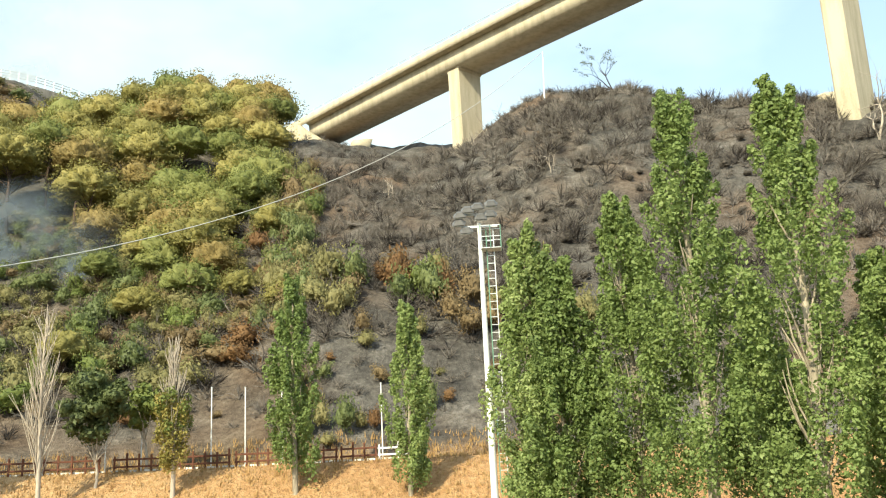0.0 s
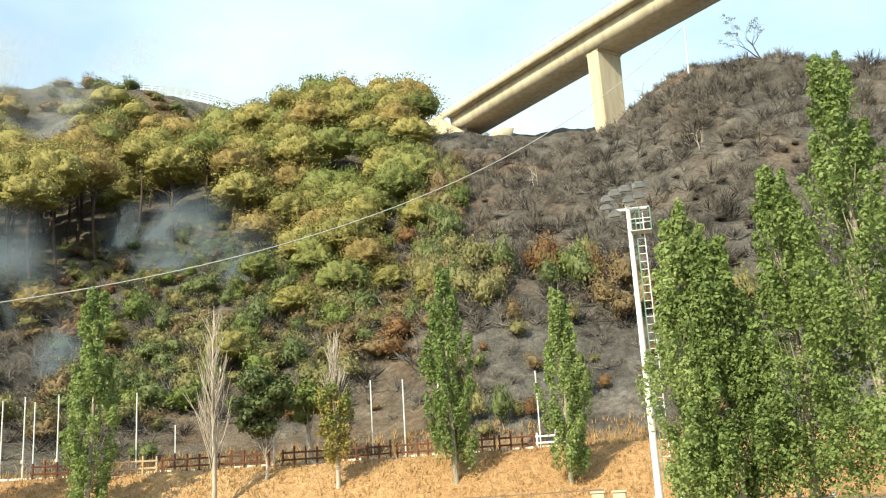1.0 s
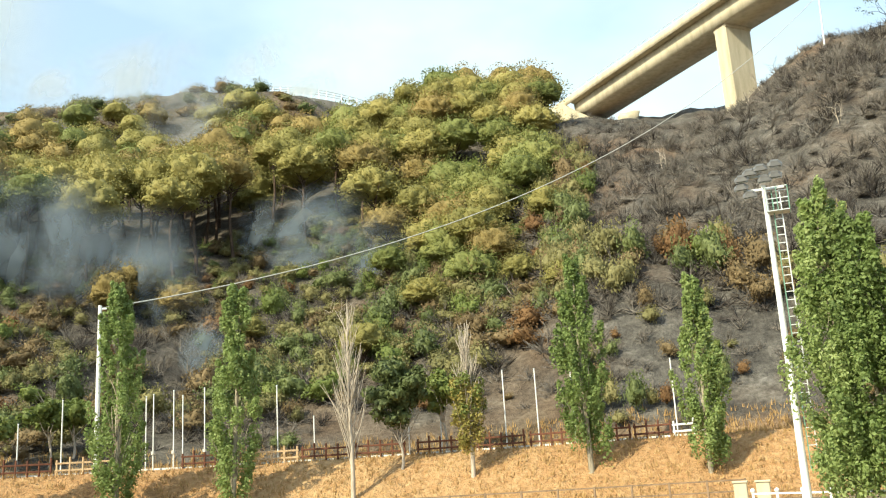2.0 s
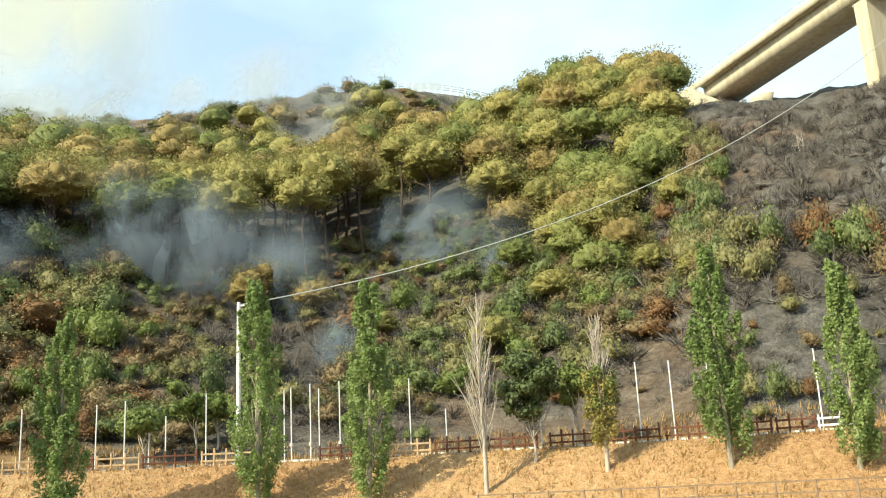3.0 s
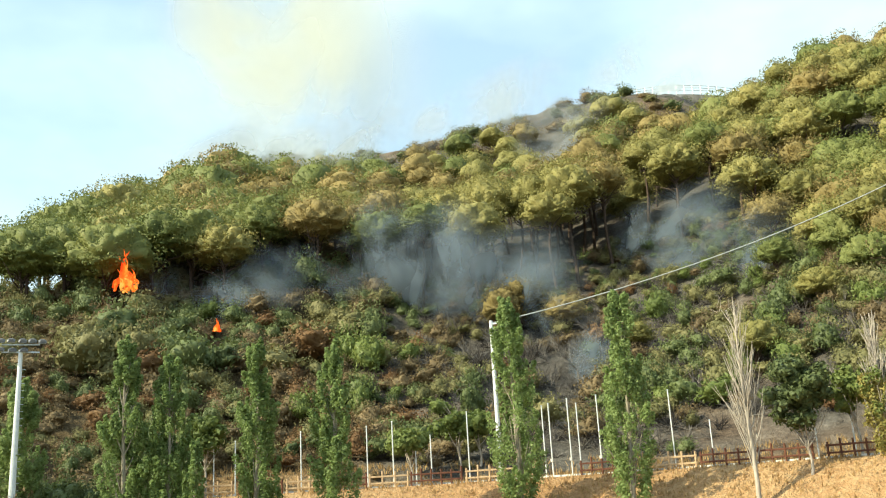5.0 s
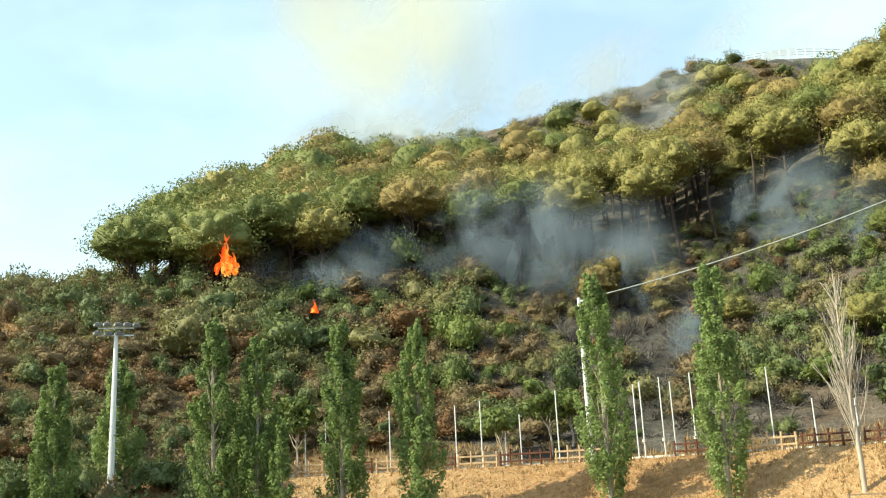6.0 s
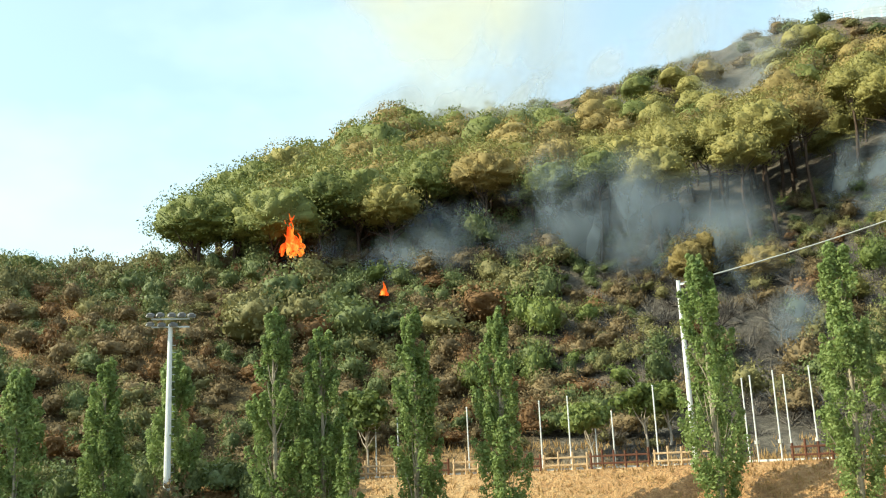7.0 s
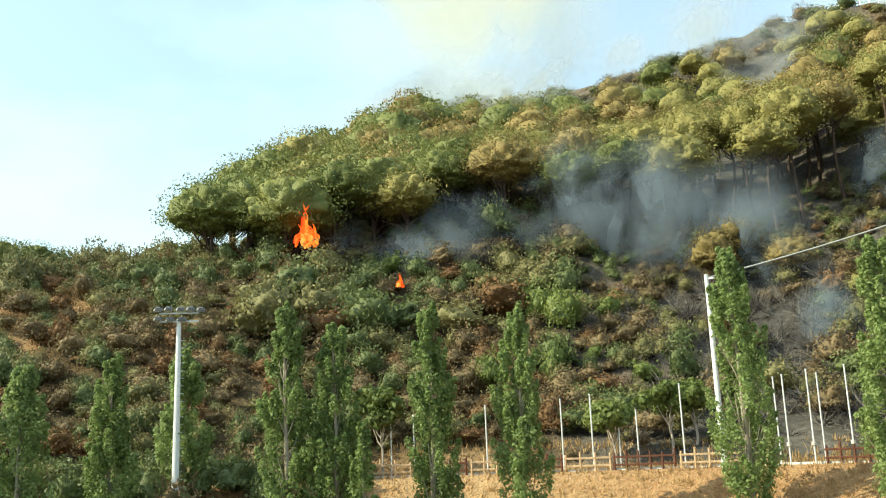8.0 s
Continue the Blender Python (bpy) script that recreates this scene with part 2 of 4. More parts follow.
def hermite(xs, ys, x):
    """Smooth curve through columns ys (..., n) at xs, by each entry's own x."""
    m = np.gradient(ys, xs, axis=-1)
    i = np.clip(np.searchsorted(xs, x) - 1, 0, len(xs) - 2)
    h = xs[i + 1] - xs[i]
    t = np.clip((x - xs[i]) / h, 0, 1)
    rows = np.arange(len(x))
    a, b, p, q = ys[rows, i], ys[rows, i + 1], m[rows, i] * h, m[rows, i + 1] * h
    return (2 * t**3 - 3 * t**2 + 1) * a + (t**3 - 2 * t**2 + t) * p + (3 * t**2 - 2 * t**3) * b + (t**3 - t**2) * q


def wobble(x, y):
    """Uneven ground: a sum of a few skewed waves, about -1 to 1."""
    s = np.sin(0.19 * x + 0.6 * np.sin(0.11 * y)) * np.cos(0.17 * y + 0.7 * np.sin(0.13 * x))
    s = s + 0.5 * np.sin(0.47 * x - 0.31 * y + 1.3) * np.cos(0.39 * y + 0.21 * x)
    return s + 0.3 * np.sin(1.05 * x + 0.8 * y) * np.cos(0.93 * y - 0.7 * x)


def height(x, y):
    x, y = np.atleast_1d(np.asarray(x, float)), np.atleast_1d(np.asarray(y, float))
    d = np.hypot(x, y)
    az = np.degrees(np.arctan2(-x, y))
    az_c = np.clip(az, -24, 80)
    cols = np.stack([hermite(P_AZ, np.broadcast_to(P_Z[:, k], (len(x), len(P_AZ))), az_c) for k in range(len(RINGS))], 1)
    back = fence_line(az_c) + 3.5
    ring = np.array((70.0, *RINGS))
    cols = np.concatenate([np.full((len(x), 1), TERRACE + 0.4), cols], 1)
    hill = hermite(ring, cols, np.clip(d, 70, 235))
    hill = np.where(d < 75, TERRACE + (cols[:, 1] - TERRACE) * np.clip((d - back) / (75.0 - back + 1e-6), 0, 1) ** 1.2, hill)
    hill = hill + wobble(x, y) * 0.9 * smooth(76, 100, d)
    far = smooth(235, 1200, d)
    hill = hill * (1 - far) + far * 12
    foot = fence_line(az_c) - 7.5
    bank = TERRACE * smooth(0, 1, np.clip((d - foot) / 6.8, 0, 1) * 0.86 + 0.07) + 0.12 * wobble(x * 2, y * 2) * smooth(0, 2, d - foot) * (1 - smooth(5, 7, d - foot))
    bank = bank - TERRACE * smooth(0, 1, np.array(0.07))
    z = np.where(d < foot, 0.0, np.where(d < back, np.minimum(bank * 1.03, TERRACE), hill))
    side = smooth(0, 1, np.where(az > 80, (az - 80) / 60, np.where(az < -24, (-24 - az) / 60, 0)))
    return z * (1 - side) + side * np.where(d > 120, 8.0 * smooth(120, 400, d), 0.0)


def spot(az, d, lift=0.0):
    """The place on the ground at a bearing (degrees to the left of +y) and distance."""
    x, y = -d * math.sin(radians(az)), d * math.cos(radians(az))
    return Vector((x, y, float(height(x, y)[0]) + lift))


def mesh_np(name, verts, faces, mats, mat_index=None, smooth_faces=None):
    """A mesh from arrays. faces: a list of (n, 3) or (n, 4) index arrays."""
    me = bpy.data.meshes.new(name)
    faces = [f for f in faces if len(f)]
    me.vertices.add(len(verts))
    me.vertices.foreach_set("co", np.asarray(verts, np.float32).ravel())
    loops = np.concatenate([f.ravel() for f in faces]).astype(np.int32)
    totals = np.concatenate([np.full(len(f), f.shape[1]) for f in faces]).astype(np.int32)
    starts = np.concatenate([[0], np.cumsum(totals)[:-1]]).astype(np.int32)
    me.loops.add(len(loops))
    me.loops.foreach_set("vertex_index", loops)
    me.polygons.add(len(totals))
    me.polygons.foreach_set("loop_start", starts)
    me.polygons.foreach_set("loop_total", totals)
    if mat_index is not None:
        me.polygons.foreach_set("material_index", np.asarray(mat_index, np.int32))
    if smooth_faces is not None:
        me.polygons.foreach_set("use_smooth", np.full(len(totals), smooth_faces))
    for m in mats:
        me.materials.append(m)
    me.update(calc_edges=True)
    return me


def build_ground():
    az = np.concatenate([np.arange(-180, -36, 6.0), np.arange(-36, 90, 0.45), np.arange(90, 180, 6.0)])
    d = np.concatenate([[3, 10, 20, 30, 40, 46, 50], np.arange(52, 80, 0.7), np.arange(80, 245, 1.6), [255, 270, 300, 350, 430, 560, 800, 1200, 2000, 3500]])
    A, D = np.meshgrid(np.radians(az), d, indexing="ij")
    X, Y = (-D * np.sin(A)).ravel(), (D * np.cos(A)).ravel()
    Z = height(X, Y)
    n, m = len(az), len(d)
    i, j = np.meshgrid(np.arange(n), np.arange(m - 1), indexing="ij")
    k = (i + 1) % n
    quads = np.stack([(i * m + j).ravel(), (i * m + j + 1).ravel(), (k * m + j + 1).ravel(), (k * m + j).ravel()], 1)
    V = np.concatenate([np.stack([X, Y, Z], 1), [[0, 0, 0]]])
    hub = np.stack([np.arange(n) * m, ((np.arange(n) + 1) % n) * m, np.full(n, n * m)], 1)[:, ::-1]
    quads = quads[:, ::-1]
    me = mesh_np("ground", V, [quads, hub], [GROUND], smooth_faces=True)
    dd, aa = np.hypot(V[:, 0], V[:, 1]), np.degrees(np.arctan2(-V[:, 0], V[:, 1]))
    wob = wobble(V[:, 0] * 0.6, V[:, 1] * 0.6)
    straw = smooth(-8, -7, dd - fence_line(aa)) * (1 - smooth(0.5, 5, dd - fence_line(aa) + wob * 1.5))
    straw = np.maximum(straw, 0.75 * smooth(66, 70, aa + wob) * smooth(92, 98, dd) * (1 - smooth(112, 120, dd + 3 * wob)))
    burnt = 1 - smooth(10, 17, aa + 2 * wob)
    burnt = np.maximum(burnt, 0.9 * smooth(205, 215, dd))
    burnt = np.maximum(burnt, (1 - smooth(44, 50, aa + wob)) * smooth(66, 72, dd) * 0.85)
    field = 1 - smooth(-9, -8, dd - fence_line(aa))
    for key, value in (("straw", straw), ("burnt", burnt), ("field", field)):
        at = me.attributes.new(key, "FLOAT", "POINT")
        at.data.foreach_set("value", value.astype(np.float32))
    return tagged(new("ground", me), "steep burnt and scrubby hillside above a dry straw bank", "ground", kind="structure")


build_ground()

# ---------------------------------------------------------------- shared builders


def part(name, data, parent, label=""):
    """Link one mesh as a part under a thing or a part."""
    ob = new(name, data)
    ob.parent = parent
    return tagged(ob, label)


def thing(name, place, label, category, group="", rz=0.0, scale=1.0):
    ob = new(name)
    ob.matrix_basis = Matrix.LocRotScale(Vector(place), Euler((0, 0, radians(rz))), Vector((scale,) * 3))
    return tagged(ob, label, category, group)


def bm_mesh(name, bm, mat, smooth_faces=False):
    me = bpy.data.meshes.new(name)
    bm.to_mesh(me)
    bm.free()
    me.materials.append(mat)
    if smooth_faces:
        me.polygons.foreach_set("use_smooth", np.ones(len(me.polygons), bool))
    return me


def box(bm, sx, sy, sz, m=None, bevel=0.0):
    r = bmesh.ops.create_cube(bm, size=1.0)
    bmesh.ops.scale(bm, vec=(sx, sy, sz), verts=r["verts"])
    if bevel:
        edges = list({e for v in r["verts"] for e in v.link_edges})
        r2 = bmesh.ops.bevel(bm, geom=edges, offset=bevel, segments=1, affect="EDGES")
        verts = list({v for f in r2["faces"] for v in f.verts})
        verts = [v for v in bm.verts if v in set(verts)]
        if m is not None:
            bmesh.ops.transform(bm, matrix=m, verts=verts)
    elif m is not None:
        bmesh.ops.transform(bm, matrix=m, verts=r["verts"])


def beam(name, a, b, w, h, mat, bevel=0.0):
    """A straight square bar from a to b, w wide and h high."""
    a, b = Vector(a), Vector(b)
    bm = bmesh.new()
    q = (b - a).to_track_quat("X", "Z").to_matrix().to_4x4()
    box(bm, (b - a).length, w, h, Matrix.Translation((a + b) / 2) @ q, bevel)
    return bm_mesh(name, bm, mat)


def tube_arrays(points, radii, sides=6):
    """Vertices and quads of a tapered tube along points."""
    P = np.asarray(points, float)
    r = np.asarray(radii, float)
    t = np.gradient(P, axis=0)
    t /= np.linalg.norm(t, axis=1)[:, None] + 1e-9
    ref = np.where(np.abs(t[:, 2:3]) > 0.9, np.array([[1.0, 0, 0]]), np.array([[0, 0, 1.0]]))
    u = np.cross(t, ref)
    u /= np.linalg.norm(u, axis=1)[:, None] + 1e-9
    v = np.cross(t, u)
    a = np.arange(sides) * 2 * np.pi / sides
    ring = u[:, None] * np.cos(a)[None, :, None] + v[:, None] * np.sin(a)[None, :, None]
    V = (P[:, None] + ring * r[:, None, None]).reshape(-1, 3)
    i, j = np.meshgrid(np.arange(len(P) - 1), np.arange(sides), indexing="ij")
    k = (j + 1) % sides
    F = np.stack([(i * sides + j).ravel(), (i * sides + k).ravel(), ((i + 1) * sides + k).ravel(), ((i + 1) * sides + j).ravel()], 1)
    return V, F


def tubes_mesh(name, tubes, mat, sides=6, smooth_faces=True):
    Vs, Fs, n = [], [], 0
    for pts, rad in tubes:
        V, F = tube_arrays(pts, rad, sides)
        Vs.append(V)
        Fs.append(F + n)
        n += len(V)
    return mesh_np(name, np.concatenate(Vs), Fs, [mat], smooth_faces=smooth_faces)


def pole_mesh(name, a, b, r0, r1, mat, sides=12):
    a, b = np.array(a, float), np.array(b, float)
    V, F = tube_arrays([a, a + (b - a) * 0.5, b], [r0, (r0 + r1) / 2, r1], sides)
    cap = np.arange(sides)[None, :] + 2 * sides
    me = mesh_np(name, V, [F, cap], [mat], smooth_faces=False)
    return me


ICO = bmesh.new()
bmesh.ops.create_icosphere(ICO, subdivisions=2, radius=1.0)
ICO.verts.ensure_lookup_table()
ICO_V = np.array([v.co[:] for v in ICO.verts])
ICO_F = np.array([[v.index for v in f.verts] for f in ICO.faces])
ICO.free()
ICO1 = bmesh.new()
bmesh.ops.create_icosphere(ICO1, subdivisions=1, radius=1.0)
ICO1_V = np.array([v.co[:] for v in ICO1.verts])
ICO1_F = np.array([[v.index for v in f.verts] for f in ICO1.faces])
ICO1.free()
ICO3 = bmesh.new()
bmesh.ops.create_icosphere(ICO3, subdivisions=3, radius=1.0)
CORES = ((ICO1_V, ICO1_F), (ICO_V, ICO_F), (np.array([v.co[:] for v in ICO3.verts]), np.array([[v.index for v in f.verts] for f in ICO3.faces])))
ICO3.free()
ICO4 = bmesh.new()
bmesh.ops.create_icosphere(ICO4, subdivisions=4, radius=1.0)
CORES += ((np.array([v.co[:] for v in ICO4.verts]), np.array([[v.index for v in f.verts] for f in ICO4.faces])),)
ICO4.free()


def unit(v):
    return v / (np.linalg.norm(v, axis=-1, keepdims=True) + 1e-9)


def leaf_arrays(rng, centres, normals, size, narrow=0.55, loose=0.42):
    """One small pointed four-cornered leaf at each centre."""
    n = len(centres)
    nrm = unit(normals + rng.normal(0, loose, (n, 3)))
    u = unit(np.cross(nrm, rng.normal(0, 1, (n, 3))))
    v = np.cross(nrm, u)
    s = (size * rng.uniform(0.6, 1.35, n))[:, None]
    bend = nrm * s * 0.18
    V = np.stack([centres - u * s, centres - v * s * narrow + bend, centres + u * s, centres + v * s * narrow + bend], 1).reshape(-1, 3)
    F = np.arange(4 * n).reshape(n, 4)
    return V, F


def clump_arrays(rng, blobs, leaves, size, core=0.8, up=0.25, narrow=0.55, round_core=0):
    """Foliage as clumps: on each blob (x, y, z, rx, ry, rz) a rough core and leaves round its skin."""
    Vs, Fq, Ft, n = [], [], [], 0
    B = np.asarray(blobs, float)
    for b in B:
        if core:
            cv, cf = CORES[round_core]
            jig = 1 + rng.uniform(-0.16, 0.12, (len(cv), 1))
            V = b[:3] + (cv * jig + rng.normal(0, 0.04, cv.shape)) * b[3:] * core
            Vs.append(V)
            Ft.append(cf + n)
            n += len(V)
        dirs = unit(rng.normal(0, 1, (leaves, 3)) + np.array([0, 0, up]))
        C = b[:3] + dirs * b[3:] * rng.uniform(max(0.55, core * 0.95), 1.2, (leaves, 1))
        V, F = leaf_arrays(rng, C, dirs, size, narrow)
        Vs.append(V)
        Fq.append(F + n)
        n += len(V)
    return np.concatenate(Vs), (np.concatenate(Fq), np.concatenate(Ft) if Ft else np.zeros((0, 3), int))


def foliage(name, rng, blobs, leaves, size, mat, core=0.8, up=0.25, narrow=0.55, round_core=0):
    V, F = clump_arrays(rng, blobs, leaves, size, core, up, narrow, round_core)
    return mesh_np(name, V, list(F), [mat], smooth_faces=True)


def lumpy(rng, finest, lumps, depth, low=1.0):
    """A round body swollen into lumps: unit directions and their radii."""
    D = CORES[finest][0]
    C = unit(rng.normal(0, 1, (lumps, 3)) + np.array([0, 0, 0.25]))
    size = rng.uniform(0.75, 1.2, lumps) * 1.9 / math.sqrt(lumps)

    def radius(d):
        near = np.arccos(np.clip(d @ C.T, -1, 1)) / size
        return 1.0 - depth + depth * np.sqrt(np.clip(1 - np.min(near, axis=1) ** 2, 0, 1)) * rng.uniform(0.92, 1.08, len(d))

    return D, radius


def lumpy_crown(name, rng, body, finest, lumps, depth, tufts, size, mat, narrow=0.45, inner=0.77, spread=(0.82, 1.03), loose=1.5):
    """One crown: a lumpy body, shaped by body(directions times radii), and tufts of leaves all over it."""
    D, radius = lumpy(rng, finest, lumps, depth)
    V0 = body(D * radius(D)[:, None] * inner)
    dirs = unit(rng.normal(0, 1, (tufts, 3)) + np.array([0, 0, 0.15]))
    C = body(dirs * (radius(dirs) * rng.uniform(*spread, tufts))[:, None])
    V1, F1 = leaf_arrays(rng, C, dirs, size, narrow, loose)
    return mesh_np(name, np.concatenate([V0, V1]), [CORES[finest][1], F1 + len(V0)], [mat], smooth_faces=True)


def recolour(me, mat):
    me = me.copy()
    me.materials[0] = mat
    return me


def bough(rng, start, way, length, r, bend=0.25, steps=5, lift=0.0):
    """A crooked limb: points and radii."""
    pts = [np.array(start, float)]
    w = unit(np.array(way, float))
    for i in range(steps):
        w = unit(w + rng.normal(0, bend, 3) + np.array([0, 0, lift]))
        pts.append(pts[-1] + w * length / steps)
    return np.array(pts), np.linspace(r, r * 0.3, steps + 1)


def branching(rng, start, way, length, r, depth, bend=0.25, spread=0.7, kids=3, out=None):
    out = [] if out is None else out
    pts, rad = bough(rng, start, way, length, r, bend)
    out.append((pts, rad))
    if depth:
        for k in range(kids):
            i = rng.integers(2, len(pts))
            w = unit(pts[i] - pts[i - 1]) + rng.normal(0, spread, 3)
            w[2] = abs(w[2]) * 0.8 + 0.1
            branching(rng, pts[i], w, length * rng.uniform(0.5, 0.75), rad[i] * 0.8, depth - 1, bend, spread, kids, out)
    return out

# ---------------------------------------------------------------- viaduct
DECK = [(-51.5, 200.0), (-31.3, 180.0), (-1.6, 151.0), (44.5, 107.5), (85.0, 66.0)]   # plan of the deck's middle
SOFFIT = 70.3


def deck_curve(n):
    """Points along the deck's middle line, a smooth curve through DECK."""
    P = np.array(DECK)
    s = np.concatenate([[0], np.cumsum(np.linalg.norm(np.diff(P, axis=0), axis=1))])
    x = np.linspace(s[0], s[-1], n)
    return np.stack([hermite(s, np.broadcast_to(P[:, k], (n, len(s))), x) for k in (0, 1)], 1)


def sweep(name, section, mat, start=0, stop=None, n=60, closed=True):
    """A cross-section (offset to the right of the way, height) carried along the deck."""
    C = deck_curve(n)[start:stop]
    t = unit(np.gradient(C, axis=0))
    right = np.stack([t[:, 1], -t[:, 0]], 1)
    S = np.array(section, float)
    k = len(S)
    V = np.concatenate([(C[:, None] + right[:, None] * S[None, :, :1]), np.broadcast_to(SOFFIT + S[None, :, 1:], (len(C), k, 1))], 2).reshape(-1, 3)
    i, j = np.meshgrid(np.arange(len(C) - 1), np.arange(k), indexing="ij")
    q = (j + 1) % k
    F = np.stack([(i * k + j).ravel(), ((i + 1) * k + j).ravel(), ((i + 1) * k + q).ravel(), (i * k + q).ravel()], 1)
    caps = np.stack([np.arange(k), np.arange(k)[::-1] + (len(C) - 1) * k])
    return mesh_np(name, V, [F, caps], [mat])


def pier_mesh(x, y, turn, base, wide, deep):
    bm = bmesh.new()
    h = SOFFIT - base
    box(bm, wide, deep, h, Matrix.Translation((0, 0, h / 2)), 0.25)
    for v in bm.verts:
        k = 1.0 - 0.10 * (1 - v.co.z / h)
        v.co.x *= k
    box(bm, wide * 0.96, deep * 1.1, 0.5, Matrix.Translation((0, 0, h - 0.27)))
    bmesh.ops.rotate(bm, cent=(0, 0, 0), matrix=Matrix.Rotation(turn, 3, "Z"), verts=bm.verts)
    bmesh.ops.translate(bm, vec=(x, y, base), verts=bm.verts)
    return bm_mesh("pier", bm, CONCRETE)


def build_viaduct():
    v = thing("viaduct", (0, 0, 0), "cream concrete road viaduct on tall piers above the burnt slope", "viaduct")
    part("girder", sweep("girder", [(-3.2, 0), (3.2, 0), (3.5, 2.7), (-3.5, 2.7)], CONCRETE, 9), v, "cream concrete box girder")
    part("deck_slab", sweep("deck_slab", [(-3.5, 2.703), (3.5, 2.703), (4.6, 3.05), (4.6, 3.3), (-4.6, 3.3), (-4.6, 3.05)], CONCRETE, 9), v, "overhanging concrete road slab")
    for side in (-1, 1):
        a, b = side * 4.75, side * 4.45
        part("parapet", sweep("parapet", [(a, 2.7), (b + side * 0.16, 2.7), (b, 4.2), (a, 4.2)] if side > 0 else [(b - 0.16, 2.7), (a, 2.7), (a, 4.2), (b, 4.2)], CONCRETE, 6), v, "pale concrete parapet")
        part("guard_rail", sweep("guard_rail", [(side * 4.62, 4.75), (side * 4.54, 4.75), (side * 4.54, 4.83), (side * 4.62, 4.83)], GALV, 6), v, "thin grey steel rail")
    C = deck_curve(60)
    t = unit(np.gradient(C, axis=0))
    post = beam("rail_post", (0, 0, 4.2), (0, 0, 4.8), 0.07, 0.07, GALV)
    for i in range(6, 60, 1):
        for side in (-1, 1):
            ob = part("rail_post", post, v)
            ob.location = (C[i, 0] + t[i, 1] * 4.58 * side, C[i, 1] - t[i, 0] * 4.58 * side, SOFFIT)
    for (x, y), wide in ((DECK[2], 5.6), (DECK[3], 5.6)):
        k = int(np.argmin(np.hypot(C[:, 0] - x, C[:, 1] - y)))
        turn = math.atan2(t[k, 1], t[k, 0]) + math.pi / 2
        base = float(height(x, y)[0]) - 3.0
        part("pier", pier_mesh(x, y, turn, base, wide, 2.6), v, "tall rectangular concrete pier")
    # abutment at the hill
    ab = thing("abutment", (0, 0, 0), "stained concrete bridge abutment with a sloping wing wall", "abutment")
    k = 9
    p, tt = Vector((*C[k], 0)), Vector((*t[k], 0))
    right = Vector((tt.y, -tt.x, 0))
    bm = bmesh.new()
    m = Matrix.Translation(p - tt * 1.6 + Vector((0, 0, SOFFIT - 3.4))) @ Matrix.Rotation(math.atan2(tt.y, tt.x), 4, "Z")
    box(bm, 2.4, 9.2, 7.4, m, 0.15)
    part("front_wall", bm_mesh("front_wall", bm, CONCRETE), ab)
    bm = bmesh.new()
    a = p + right * 4.4
    prof = [(-14, -6), (-14, 3.0), (-1.5, 3.2), (1.2, 1.0), (9.5, -4.6), (9.5, -8)]
    lo = [bm.verts.new(a + tt * u + Vector((0, 0, SOFFIT + w))) for u, w in prof]
    hi = [bm.verts.new(a + tt * u + right * 0.9 + Vector((0, 0, SOFFIT + w))) for u, w in prof]
    bm.faces.new(lo)
    bm.faces.new(hi[::-1])
    for i in range(len(prof)):
        j = (i + 1) % len(prof)
        bm.faces.new((lo[j], lo[i], hi[i], hi[j]))
    part("wing_wall", bm_mesh("wing_wall", bm, CONCRETE), ab, "sloping cream concrete wing wall")
    bm = bmesh.new()
    q = p - tt * 12 + right * 8.5
    box(bm, 20, 0.8, 6.0, Matrix.Translation(q + Vector((0, 0, SOFFIT - 1.2))) @ Matrix.Rotation(math.atan2(tt.y, tt.x) + 0.25, 4, "Z"), 0.1)
    part("retaining_wall", bm_mesh("retaining_wall", bm, CONCRETE_GREY), ab, "grey concrete retaining wall")


build_viaduct()


def boulder(name, place, size, mat, label, seed):
    rng = np.random.default_rng(seed)
    V = ICO_V * (1 + 0.14 * rng.normal(0, 1, (len(ICO_V), 1)))
    V = np.sign(V) * np.abs(V) ** 0.75 * np.array(size)
    ob = new(name, mesh_np(name, V, [ICO_F], [mat]))
    ob.location = place
    ob.rotation_euler = (0.1, 0.25, rng.uniform(0, 6))
    return tagged(ob, label, "boulder")


boulder("boulder", spot(7.4, 160, 0.6), (3.0, 1.8, 1.5), CONCRETE, "pale broken concrete block on the burnt saddle", 3)
boulder("boulder", spot(-20.6, 126, 0.3), (3.0, 1.6, 1.1), CONCRETE, "pale ochre rock at the foot of a pier", 4)

# ---------------------------------------------------------------- far road with railing on the hill


